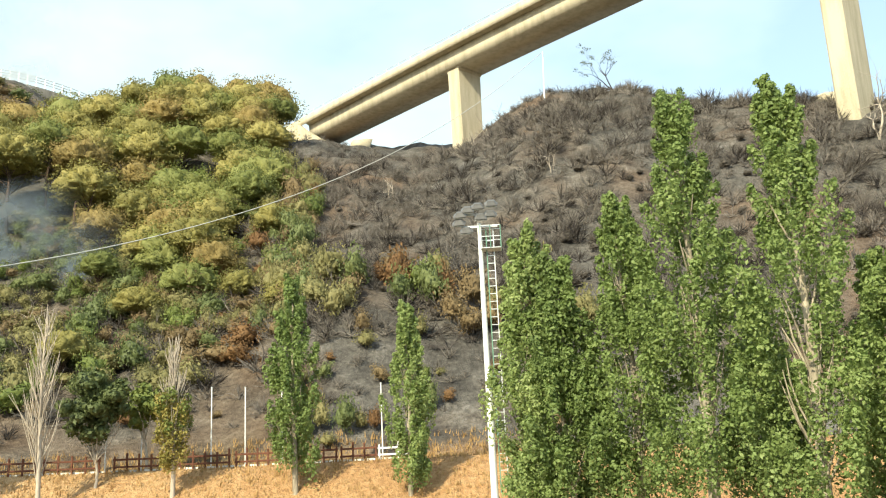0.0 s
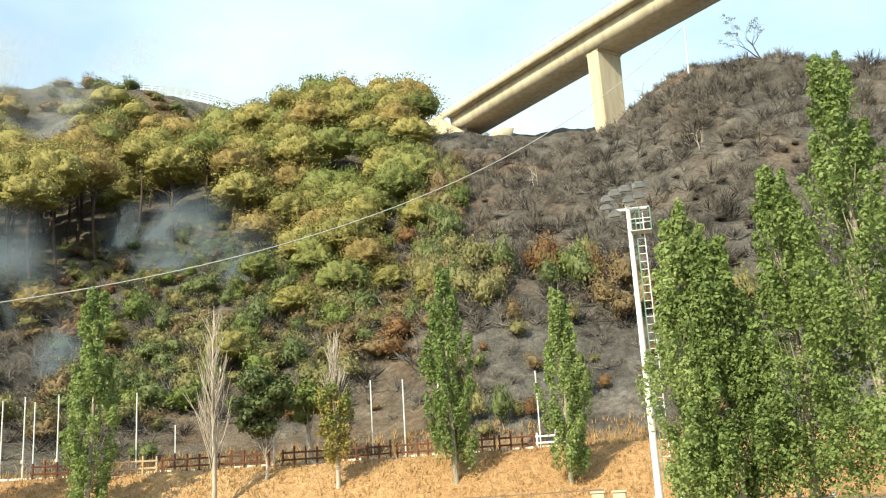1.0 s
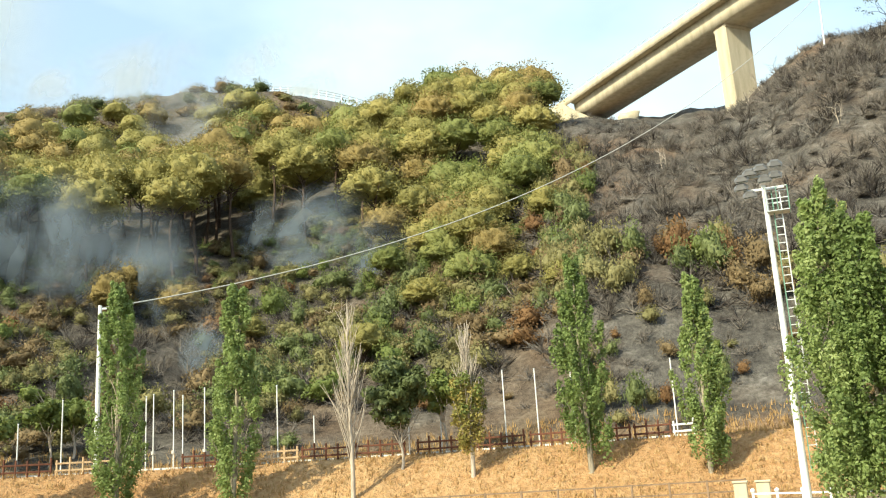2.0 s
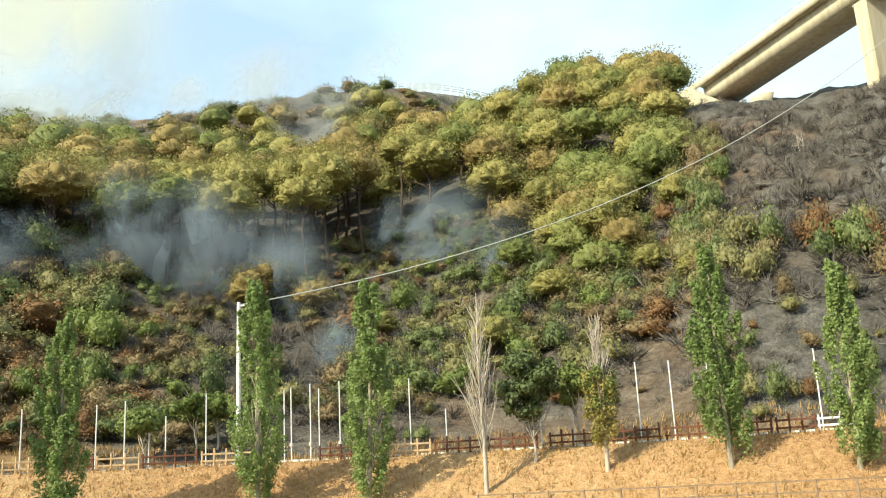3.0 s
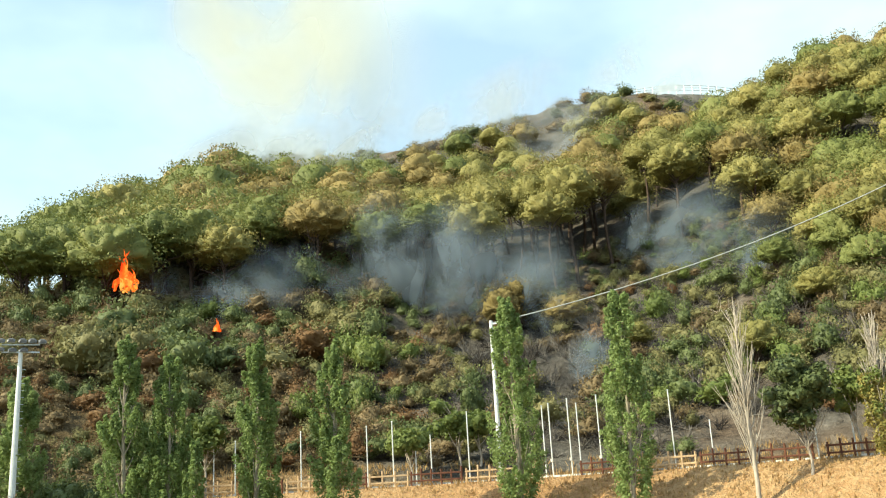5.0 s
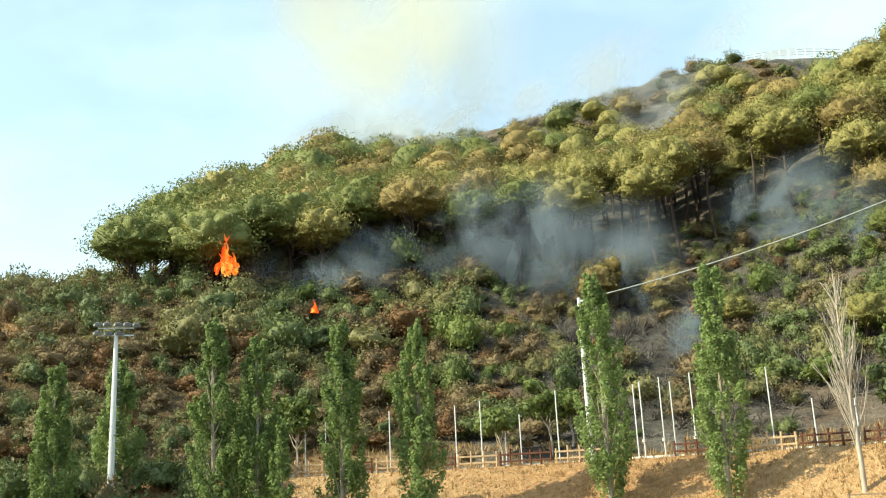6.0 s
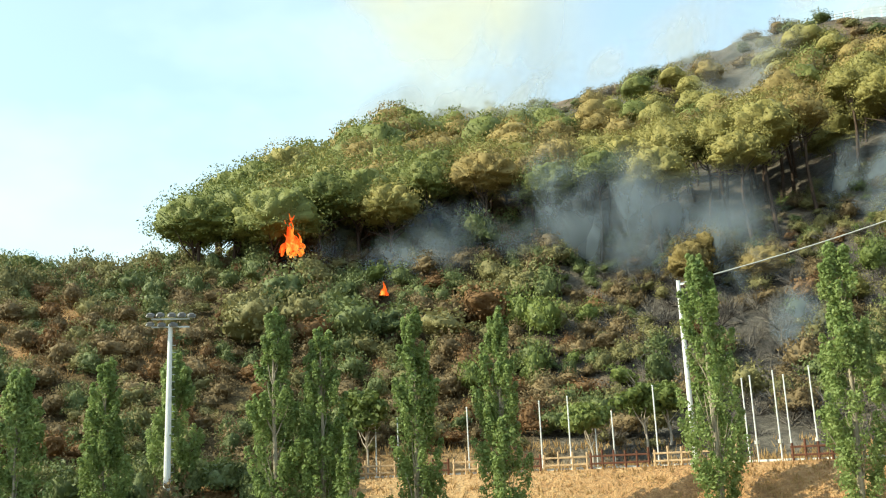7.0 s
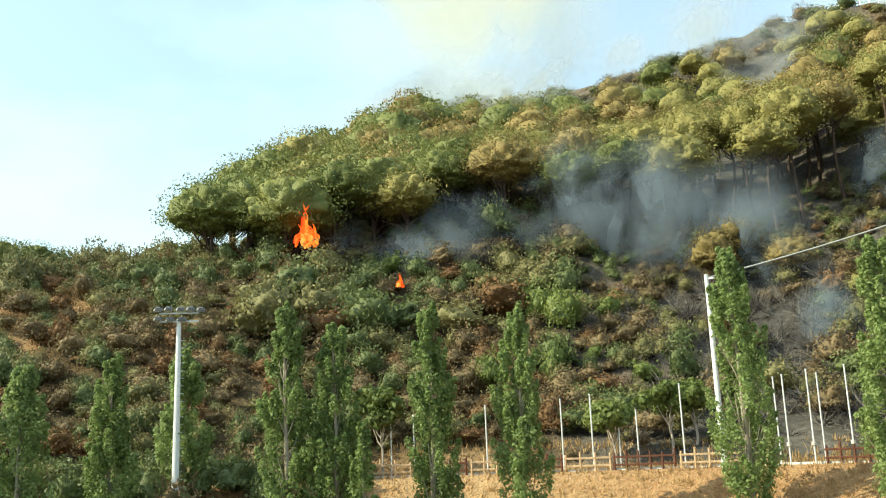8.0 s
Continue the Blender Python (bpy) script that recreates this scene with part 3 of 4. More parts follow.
def build_far_road():
    r = thing("hill_road", (0, 0, 0), "distant curved road edge with a grey railing along the hilltop", "road railing")
    az = np.linspace(21, 32, 24)
    d = 248 + 0.09 * (az - 27) ** 2
    z = 103.5 + 1.35 * (az - 24) - 0.11 * (az - 24) ** 2
    P = np.stack([-d * np.sin(np.radians(az)), d * np.cos(np.radians(az)), z], 1)
    for lift in (1.2, 1.9, 2.6):
        V, F = tube_arrays(P + np.array([0, 0, lift]), np.full(len(P), 0.12), 5)
        part("rail", mesh_np("rail", V, [F], [GALV]), r)
    post = beam("post", (0, 0, 0), (0, 0, 2.7), 0.16, 0.16, GALV)
    for p in P:
        part("post", post, r).location = p
    lo = P + np.array([0, 0, -4.0])
    n = len(P)
    V = np.concatenate([lo, P, P * np.array([1.02, 1.02, 1]), lo * np.array([1.02, 1.02, 1])])
    i = np.arange(n - 1)
    F = np.concatenate([np.stack([i + a * n, i + 1 + a * n, i + 1 + ((a + 1) % 4) * n, i + ((a + 1) % 4) * n], 1) for a in range(4)])
    part("road_edge", mesh_np("road_edge", V, [F], [ROAD_DARK]), r, "dark weathered concrete road edge")


build_far_road()

# ---------------------------------------------------------------- umbrella pines
PINE_SHAPES = []
for s_ in range(8):
    rng = np.random.default_rng(100 + s_)
    near = s_ < 5
    R, th = 3.9 + 0.35 * (s_ % 3), 3.3 + 0.35 * (s_ % 4)
    tilt = rng.uniform(0, 6.28)

    def umbrella(p, R=R, th=th, tilt=tilt):
        """A wide dome above, a shallow cone below."""
        up = p[:, 2]
        flat = R * (1 + 0.10 * np.sin(2 * np.arctan2(p[:, 1], p[:, 0]) + tilt))
        return np.stack([p[:, 0] * flat, p[:, 1] * flat, np.where(up > 0, up * th, up * 1.7)], 1)

    crown = lumpy_crown("crown", rng, umbrella, 3 if near else 2, 120 if near else 70, 0.34, 2900 if near else 1200, 0.135 if near else 0.19, PINE_GREEN)
    limbs = []
    for i in range(9):
        a = rng.uniform(0, 2 * np.pi)
        limbs.append(bough(rng, (0, 0, rng.uniform(-3.4, -1.2)), (math.cos(a), math.sin(a), 0.9), rng.uniform(2.4, 3.6), 0.10, 0.18))
    trunk = [(np.array([(0.25 * math.sin(q * 1.3 + s_), 0.2 * math.cos(q + s_), -13.0 + q * 2.4) for q in range(6)]), np.linspace(0.25, 0.13, 6))]
    PINE_SHAPES.append((crown, tubes_mesh("trunk", trunk, BARK_PINE, 7), tubes_mesh("branchwork", limbs, BARK_PINE, 3)))
PINE_KINDS = {}
for tone, mat, label in (("green", PINE_GREEN, "green umbrella pine with a bare dark trunk"), ("olive", PINE_OLIVE, "yellowing umbrella pine with a bare dark trunk"),
                         ("brown", PINE_BROWN, "scorched brown umbrella pine with a blackened trunk")):
    PINE_KINDS[tone] = [(recolour(c, mat), tr, li, label) for c, tr, li in PINE_SHAPES]


def pine(place, tall, tone, shape, rz, size, lean=(0, 0)):
    """An umbrella pine; the crown's underside stands at the height tall."""
    crown, trunk, limbs, label = PINE_KINDS[tone][shape]
    ob = new("pine_tree")
    ob.matrix_basis = Matrix.LocRotScale(Vector(place), Euler((lean[0], lean[1], radians(rz))), Vector((size,) * 3))
    tagged(ob, label, "pine tree", "pines on the hillside")
    for name, me in (("trunk", trunk), ("branchwork", limbs), ("crown", crown)):
        c = part(name, me, ob)
        c.location = (0, 0, tall / size)
    return ob


def in_forest(az, d):
    """Where the pines stand, by bearing and distance."""
    if 18 < az < 67.4:
        near = np.interp(az, (18, 22, 26, 31, 34, 41, 47, 62, 69), (103, 106, 117, 124, 112, 112, 117, 117, 120))
        far = np.interp(az, (18, 26, 30, 40, 50, 58, 64, 69), (158, 168, 215, 215, 205, 190, 165, 130))
        return near < d < far
    return 12.8 < az <= 18 and np.interp(az, (11, 14, 18), (132, 112, 101)) < d < 160


rng = np.random.default_rng(7)
pine_spots = []
tries = 0
while len(pine_spots) < 299 and tries < 14000:
    tries += 1
    az, d = rng.uniform(11, 69), math.sqrt(rng.uniform(101 ** 2, 215 ** 2))
    gap = 4.3 if az < 24 else 4.9 if d < 165 else 7.0
    if not in_forest(az, d):
        continue
    x, y = -d * math.sin(radians(az)), d * math.cos(radians(az))
    if 33.5 < az < 36.5 and d > 168:
        continue
    if all((x - p[0]) ** 2 + (y - p[1]) ** 2 > gap * gap for p in pine_spots):
        pine_spots.append((x, y, az, d))
for x, y, az, d in pine_spots:
    u = rng.uniform()
    scorch = np.interp(az, (11, 18, 24, 29, 33, 42, 47, 53, 60, 69), (0.25, 0.3, 0.35, 0.5, 0.75, 0.75, 0.45, 0.3, 0.12, 0.05))
    green = np.interp(az, (11, 18, 22, 30, 42, 48, 55, 69), (0.25, 0.38, 0.25, 0.12, 0.08, 0.4, 0.65, 0.85))
    tone = "brown" if u < scorch * 0.6 else "green" if u > 1 - green else "olive"
    tall = rng.uniform(6.5, 8.3) if az > 44 else rng.uniform(8.0, 10.5)
    if 27 < az < 54 and d < 132:
        tall += 1.9
    if az < 31 and d > 128:
        tall = rng.uniform(4.5, 6.5)
    if d > 185:
        tall = rng.uniform(4.0, 6.0)
    if az > 61 and d < 140:
        tall = rng.uniform(4.5, 6.5)
    if az < 23 and d <= 128:
        tall = rng.uniform(3.0, 5.5)
    if az > 54:
        tall += 0.6 if d < 140 else 1.6
    pine((x, y, float(height(x, y)[0]) - 0.3), tall, tone, int(rng.integers(0, 5)) if d < 148 else int(rng.integers(5, 8)), rng.uniform(0, 360), rng.uniform(0.9, 1.28) + (0.32 if az > 54 else 0.12 if az > 48 else 0), rng.normal(0, 0.03, 2))

for az, d, tall, tone, shape, size in ((17.8, 95, 2.6, "green", 1, 0.85), (16.4, 99, 2.6, "brown", 2, 0.8), (13.0, 106, 2.4, "olive", 3, 0.75), (14.8, 93, 2.2, "olive", 0, 0.7), (20.6, 93, 2.4, "olive", 4, 0.7),
                                       (24.6, 85, 2.8, "olive", 2, 0.62), (12.3, 84, 1.6, "olive", 1, 0.55), (22.8, 100, 3.0, "green", 0, 0.7), (39.0, 104, 3.6, "brown", 3, 0.8), (37.8, 106, 4.0, "brown", 1, 0.8),
                                       (35.2, 104, 2.6, "brown", 2, 0.7), (31.5, 96, 2.5, "olive", 4, 0.6), (15.6, 112, 3.2, "green", 2, 0.95), (19.2, 103, 3.0, "green", 3, 1.0),
                                       (79.0, 125, 3.8, "green", 1, 0.95), (77.2, 124, 3.2, "green", 4, 0.85), (81.0, 127, 4.0, "green", 0, 1.0), (75.7, 126, 2.4, "green", 2, 0.7)):
    pine(spot(az, d, -0.3), tall, tone, shape, az * 50, size)

# ---------------------------------------------------------------- poplars


def poplar_meshes(seed, tall, wide, clumps, leaves, size, conical, mat=POPLAR, low=0.04):
    rng = np.random.default_rng(seed)
    blobs, limbs = [], []
    for i in range(clumps):
        h = low + (0.97 - low) * rng.uniform(0, 1) ** 0.9
        if conical:
            r = wide * 1.15 * np.interp(h, (0, 0.12, 0.35, 0.6, 0.85, 1), (0.7, 1.0, 1.0, 0.66, 0.36, 0.06))
        else:
            r = wide * np.interp(h, (0, 0.1, 0.35, 0.6, 0.85, 1), (0.4, 0.75, 1.0, 0.82, 0.44, 0.05))
        r *= 0.9 + 0.2 * math.sin(4.3 * h * math.pi + seed) * rng.uniform(0.3, 1)
        a, u = rng.uniform(0, 2 * np.pi), rng.uniform(0.3, 0.95)
        k = rng.uniform(0.27, 0.42) * (0.55 + 0.5 * wide / 1.5) * (1.1 - 0.5 * h)
        out = np.array([0.34 * math.cos(a), 0.34 * math.sin(a), 1.0])
        for q in range(3):
            c = np.array([r * u * math.cos(a), r * u * math.sin(a), h * tall * 0.955]) + out * k * 1.25 * q
            b = k * (1.0, 0.82, 0.5)[q]
            blobs.append((c[0], c[1], c[2], b, b, b * 1.35))
    for i in range(26):
        h = rng.uniform(0.06, 0.8)
        a = rng.uniform(0, 2 * np.pi)
        limbs.append(bough(rng, (0, 0, h * tall), (0.42 * math.cos(a), 0.42 * math.sin(a), 1), tall * 0.22 * (1.1 - h), 0.05 * tall / 14, 0.1, 4, 0.15))
    trunk = [(np.array([(0.08 * math.sin(q * 1.1 + seed), 0.08 * math.cos(q * 0.9), -0.3 + q * tall * 0.95 / 7) for q in range(8)]), np.linspace(0.2, 0.03, 8) * tall / 14)]
    crown = foliage("crown", rng, blobs, leaves, size, mat, 0.0, 0.35, 0.62)
    return tubes_mesh("trunk", trunk, BARK_POPLAR, 8), tubes_mesh("branchwork", limbs, BARK_POPLAR, 5), crown


def poplar(az, d, top, wide, seed, clumps, leaves, size, label, lean=0.0, conical=False):
    p = spot(az, d)
    tr, br, cr = poplar_meshes(seed, top - p.z, wide, clumps, leaves, size, conical)
    ob = thing("poplar_tree", p, label, "poplar tree", "row of poplars", rz=seed * 37)
    ob.rotation_euler[0] = lean
    part("trunk", tr, ob, "pale poplar trunk")
    part("branchwork", br, ob)
    part("crown", cr, ob)


TALL = "tall green Lombardy poplar standing at the foot of the straw bank"
BIG = "large bushy green poplar close to the floodlight mast"
for i, (az, d, top, wide) in enumerate([(11.7, 58, 15.3, 1.55), (5.0, 56.5, 12.9, 1.35), (32.2, 61, 15.2, 1.65), (38.5, 62, 15.5, 1.75), (49.2, 62, 13.2, 1.5), (53.5, 62, 13.4, 1.45),
                                        (58.4, 63, 12.5, 1.7), (60.7, 63, 14.1, 1.5), (66.2, 70, 12.0, 1.5), (69.3, 66, 11.3, 1.5), (73.3, 64, 10.6, 1.6), (77.0, 64, 10.8, 1.6)]):
    poplar(az, d, top, wide * 1.1, i + 1, 125, 52, 0.095, TALL, 0.01 * ((i * 7) % 5 - 2))
poplar(56.9, 61, 6.9, 0.75, 31, 45, 26, 0.10, "young yellow-green poplar between taller ones")
for i, (az, d, top, wide) in enumerate([(-12.2, 32, 15.3, 2.0), (-18.1, 31, 14.4, 2.1), (-8.2, 34, 12.0, 1.75), (-2.4, 34.4, 11.7, 1.5), (-4.2, 34, 9.7, 1.8), (-26.5, 30, 15.5, 2.0), (-15.5, 35, 8.0, 1.6), (-22.5, 33, 8.5, 1.8)]):
    poplar(az, d, top, wide, i + 50, 150, 64, 0.075, BIG, 0.0, True)


def bare_poplar(az, d, top, seed, leafy):
    rng = np.random.default_rng(seed)
    p = spot(az, d)
    tall = top - p.z
    limbs = []
    for i in range(64):
        h = rng.uniform(0.12, 0.86)
        a = rng.uniform(0, 2 * np.pi)
        limbs.append(bough(rng, (0, 0, h * tall), (0.42 * math.cos(a), 0.42 * math.sin(a), 1), tall * 0.3 * (1.12 - h) + 0.6, 0.038, 0.09, 5, 0.12))
        q = limbs[-1][0][2]
        limbs.append(bough(rng, q, (0.35 * math.cos(a + 1), 0.35 * math.sin(a + 1), 1), tall * 0.14 * (1.2 - h) + 0.3, 0.02, 0.08, 4, 0.1))
    ob = thing("bare_poplar", p, "half-dead poplar with yellowing leaves on its lower half" if leafy else "leafless pale dead poplar above the straw bank", "poplar tree", "row of poplars")
    trunk = [(np.array([(0.06 * math.sin(q), 0.05 * math.cos(q), -0.3 + q * tall / 7) for q in range(8)]), np.linspace(0.16, 0.02, 8))]
    part("trunk", tubes_mesh("trunk", trunk, BARK_PALE, 7), ob)
    part("branchwork", tubes_mesh("branchwork", limbs, BARK_PALE, 4), ob)
    if leafy:
        for mat, lo, hi, nn in ((LEAF_YELLOW, 0.18, 0.58, 70), (LEAF_BRIGHT, 0.40, 0.64, 26)):
            blobs = []
            for i in range(nn):
                h, a, u = rng.uniform(lo, hi), rng.uniform(0, 2 * np.pi), rng.uniform(0.2, 1.0)
                blobs.append((1.0 * u * math.cos(a), 1.0 * u * math.sin(a), h * tall, 0.28, 0.28, 0.45))
            part("leaves", foliage("leaves", rng, blobs, 54, 0.10, mat, 0.0), ob, "yellow and green leaf tufts")


bare_poplar(25.5, 60, 13.7, 71, False)
bare_poplar(18.5, 60, 11.8, 72, True)


def broad_tree(name, az, d, tall, wide, mat, bark, seed, label, leaves=70, size=0.2, clumps=26, trunk_share=0.45):
    rng = np.random.default_rng(seed)
    p = spot(az, d)
    ob = thing(name, p, label, "tree")
    tubes = [(np.array([(0.12 * math.sin(q), 0.1 * q / 4, -0.3 + q * tall * trunk_share / 4) for q in range(5)]), np.linspace(0.11, 0.06, 5))]
    for i in range(9):
        a = rng.uniform(0, 6.28)
        tubes.append(bough(rng, (0, 0, tall * trunk_share * rng.uniform(0.6, 1)), (math.cos(a) * 0.5, math.sin(a) * 0.5, 1), tall * 0.35, 0.045, 0.15))
    part("trunk", tubes_mesh("trunk", tubes, bark, 6), ob)
    blobs = []
    for i in range(clumps):
        v = unit(rng.normal(0, 1, 3)) * rng.uniform(0.3, 1.0)
        k = wide * rng.uniform(0.22, 0.34)
        blobs.append((v[0] * wide * 0.8, v[1] * wide * 0.8, tall * (0.5 + trunk_share / 2) + v[2] * tall * (1 - trunk_share) * 0.40, k, k, k * 0.8))
    part("crown", foliage("crown", rng, blobs, leaves, size, mat, 0.72), ob)
    return ob


broad_tree("round_tree", 22.6, 62, 7.4, 2.2, LEAF_DARK, BARK_PALE, 81, "small dark green round-crowned tree with a pale trunk", 110, 0.16, 44, 0.3)
for az, d, tall, wide, sd in ((44.8, 73, 4.6, 2.2, 82), (42.0, 74, 4.9, 2.4, 83), (20.0, 65, 5.6, 1.6, 84), (56.5, 73, 6.0, 2.0, 85), (40.8, 75, 4.2, 1.8, 86)):
    broad_tree("ailanthus_tree", az, d, tall, wide, LEAF_BRIGHT, BARK_PALE, sd, "young bright green tree of heaven behind the fence", 60, 0.19, 22)

# ---------------------------------------------------------------- scrub on the slope
SHRUB_SHAPES = []
for s_ in range(10):
    rng = np.random.default_rng(200 + s_)
    wide, tall = (0.95, 1.0) if s_ % 2 else (1.15, 0.8)
    skew = rng.normal(0, 0.25, 2)

    def bush(p, wide=wide, tall=tall, skew=skew):
        """A leaning, uneven mound."""
        z = p[:, 2]
        return np.stack([p[:, 0] * wide + skew[0] * z, p[:, 1] * wide + skew[1] * z, 0.55 + np.where(z > 0, z * tall, z * 0.55)], 1)

    SHRUB_SHAPES.append(lumpy_crown("shrub", rng, bush, 2, 14 if s_ < 6 else 24, 0.42, 520 if s_ < 6 else 640, 0.08 if s_ < 6 else 0.068, LEAF_DARK, 0.5, 0.68, (0.7, 1.14)))
SHRUB_TONES = (("dark", LEAF_DARK, "dense dark green shrub on the slope"), ("bright", LEAF_BRIGHT, "fresh bright green shrub on the slope"),
               ("olive", LEAF_OLIVE, "dusty olive shrub on the slope"), ("brown", LEAF_BROWN, "dry brown heat-withered shrub on the slope"), ("rust", LEAF_RUST, "rust-brown scorched shrub on the slope"))
SHRUBS = {k: ([recolour(me, mat) for me in SHRUB_SHAPES], label) for k, mat, label in SHRUB_TONES}


def shrub(place, tone, shape, rz, sx, sz):
    me, label = SHRUBS[tone]
    ob = new("shrub", me[shape])
    ob.matrix_basis = Matrix.LocRotScale(Vector(place), Euler((0, 0, rz)), Vector((sx, sx, sz)))
    return tagged(ob, label, "shrub", "shrubs on the slope")


def shrub_tone(az, d, u):
    """Chances of each tone by place."""
    if az < 10:
        w = (0.06, 0.03, 0.2, 0.36, 0.35)
    elif az < 17:
        w = (0.22, 0.06, 0.40, 0.20, 0.12)
    elif az < 33:
        w = (0.22, 0.10, 0.48, 0.16, 0.04)
    elif az < 43:
        w = (0.14, 0.04, 0.32, 0.40, 0.10)
    elif d < 80 and az > 57:
        w = (0.5, 0.06, 0.2, 0.16, 0.08)
    elif d > 98 and az < 64:
        w = (0.40, 0.04, 0.26, 0.24, 0.06)
    else:
        w = (0.12, 0.02, 0.24, 0.44, 0.18)
    return ("dark", "bright", "olive", "brown", "rust")[int(np.searchsorted(np.cumsum(w), min(u, 0.999)))]


def shrub_density(az, d):
    if az < 2:
        return 0.4 if d < 82 else 0.0
    if az < 10:
        return 0.55 if d < 88 else 0.0
    if az < 15:
        return 0.8 if d < 118 else 0.25
    if az < 42:
        dens = 0.95 if d > 82 else 0.25
        if 33 < az < 41 and 78 < d < 108:
            dens = 0.22
        return dens
    return 1.0


rng = np.random.default_rng(11)
placed = 0
extra = {k: [] for k in SHRUBS}
spots = []
for i in range(5900):
    az, d = rng.uniform(-6, 80), math.sqrt(rng.uniform(67.0 ** 2, 128 ** 2))
    if i > 5200:
        az, d = rng.uniform(58, 84), rng.uniform(63, 80)
    low = d < 77 and az < 58
    if low and (d < float(fence_line(np.array(az))) + 3.5 or rng.uniform() > 0.3):
        continue
    if rng.uniform() > shrub_density(az, d) or (61.0 < az < 62.9 and d > 109) or (55.3 < az < 56.7 and 101 < d < 108):
        continue
    x, y = -d * math.sin(radians(az)), d * math.cos(radians(az))
    big = rng.uniform(0.8, 1.9) * (0.75 if d > 106 and 24 < az < 64 else 1.0) * (2.0 if d > 96 and 46 < az < 64 else 1.0) * (0.5 if low else 1.0)
    if any((x - p[0]) ** 2 + (y - p[1]) ** 2 < (big + p[2]) ** 2 * 0.22 for p in spots):
        continue
    spots.append((x, y, big))
    tone = shrub_tone(az, d, rng.uniform())
    sz = big * rng.uniform(0.75, 1.25) * (1.25 if tone in ("dark", "bright") else 1.0)
    if az < 14:
        sz *= 1.5
    place = (x, y, float(height(x, y)[0]) - 0.15 + (0.4 if az < 14 else 0.2) * big)
    item = (place, tone, int(rng.integers(0, 6)) if d < 97 else int(rng.integers(6, 10)), rng.uniform(0, 6.28), big, sz)
    if placed < 290 and d < 100:
        shrub(*item)
        placed += 1
    else:
        extra[tone].append(item)


def joined(name, items, mat, label):
    """Many shrubs too far to count, as one mass."""
    Vs, Fq, Ft, n = [], [], [], 0
    for place, tone, shape, rz, sx, sz in items:
        me = SHRUB_SHAPES[shape]
        V = SHRUB_V[shape] * np.array([sx, sx, sz])
        c, s = math.cos(rz), math.sin(rz)
        V = V @ np.array([[c, s, 0], [-s, c, 0], [0, 0, 1]]) + np.array(place)
        Vs.append(V)
        Fq.append(SHRUB_Q[shape] + n)
        Ft.append(SHRUB_T[shape] + n)
        n += len(V)
    ob = new(name, mesh_np(name, np.concatenate(Vs), [np.concatenate(Fq), np.concatenate(Ft)], [mat]))
    return tagged(ob, label, "scrub", kind="stuff")


SHRUB_V, SHRUB_Q, SHRUB_T = [], [], []
for me in SHRUB_SHAPES:
    co = np.empty(len(me.vertices) * 3, np.float32)
    me.vertices.foreach_get("co", co)
    SHRUB_V.append(co.reshape(-1, 3))
    SHRUB_Q.append(np.array([p.vertices[:] for p in me.polygons if len(p.vertices) == 4]))
    SHRUB_T.append(np.array([p.vertices[:] for p in me.polygons if len(p.vertices) == 3]))
for k, mat, label in SHRUB_TONES:
    if extra[k]:
        joined("scrub", extra[k], mat, label.replace("shrub", "scrub"))

# ---------------------------------------------------------------- far woods on the upper ridge
rng = np.random.default_rng(17)
items = {k: [] for k in SHRUBS}
for i in range(250):
    az, d = rng.uniform(23, 64), rng.uniform(200, 244)
    if d < 212 and 33 < az < 37:
        continue
    x, y = -d * math.sin(radians(az)), d * math.cos(radians(az))
    tone = ("dark", "olive", "brown")[int(rng.integers(0, 3))]
    items[tone].append(((x, y, float(height(x, y)[0]) - 0.4), tone, int(rng.integers(6, 10)), rng.uniform(0, 6), rng.uniform(2.2, 3.8), rng.uniform(1.4, 2.6)))
for i in range(110):
    az, d = rng.uniform(66.5, 84), rng.uniform(112, 140)
    x, y = -d * math.sin(radians(az)), d * math.cos(radians(az))
    items["olive" if i % 3 else "dark"].append(((x, y, float(height(x, y)[0]) - 0.4), "dark", int(rng.integers(6, 10)), rng.uniform(0, 6), rng.uniform(1.7, 2.9), rng.uniform(2.0, 3.6)))
for k, mat, label in SHRUB_TONES:
    if items[k]:
        joined("far_woods", items[k], mat, label.replace("shrub on the slope", "woods along the ridge").replace("shrub", "ridge woods"))

# ---------------------------------------------------------------- burnt scrub


def twig_arrays(seed, count, tall):
    """A leafless rounded bush: stems from the foot and many fine twigs to its outline."""
    rng = np.random.default_rng(seed)
    Vs, Fs, n = [], [], 0
    lines = []
    for i in range(count):
        w = unit(rng.normal(0, 1, 3) * np.array([1, 1, 0.45]) + np.array([0, 0, 0.75])) * tall
        w[2] = abs(w[2])
        foot = rng.normal(0, 0.16, 3) * np.array([1, 1, 0])
        mid = foot + w * rng.uniform(0.45, 0.65) + rng.normal(0, 0.08, 3)
        lines.append(((foot, mid, foot + w * rng.uniform(0.8, 1.1)), (0.032, 0.02, 0.006)))
        for k in range(4):
            tip = mid + unit(w + rng.normal(0, 0.55, 3) * tall) * tall * rng.uniform(0.3, 0.55)
            tip[2] = max(tip[2], 0.05)
            lines.append(((foot + (mid - foot) * rng.uniform(0.4, 1.0), tip), (0.018, 0.006)))
    for pts, rad in lines:
        V, F = tube_arrays(pts, rad, 3)
        Vs.append(V)
        Fs.append(F + n)
        n += len(V)
    return np.concatenate(Vs), np.concatenate(Fs)


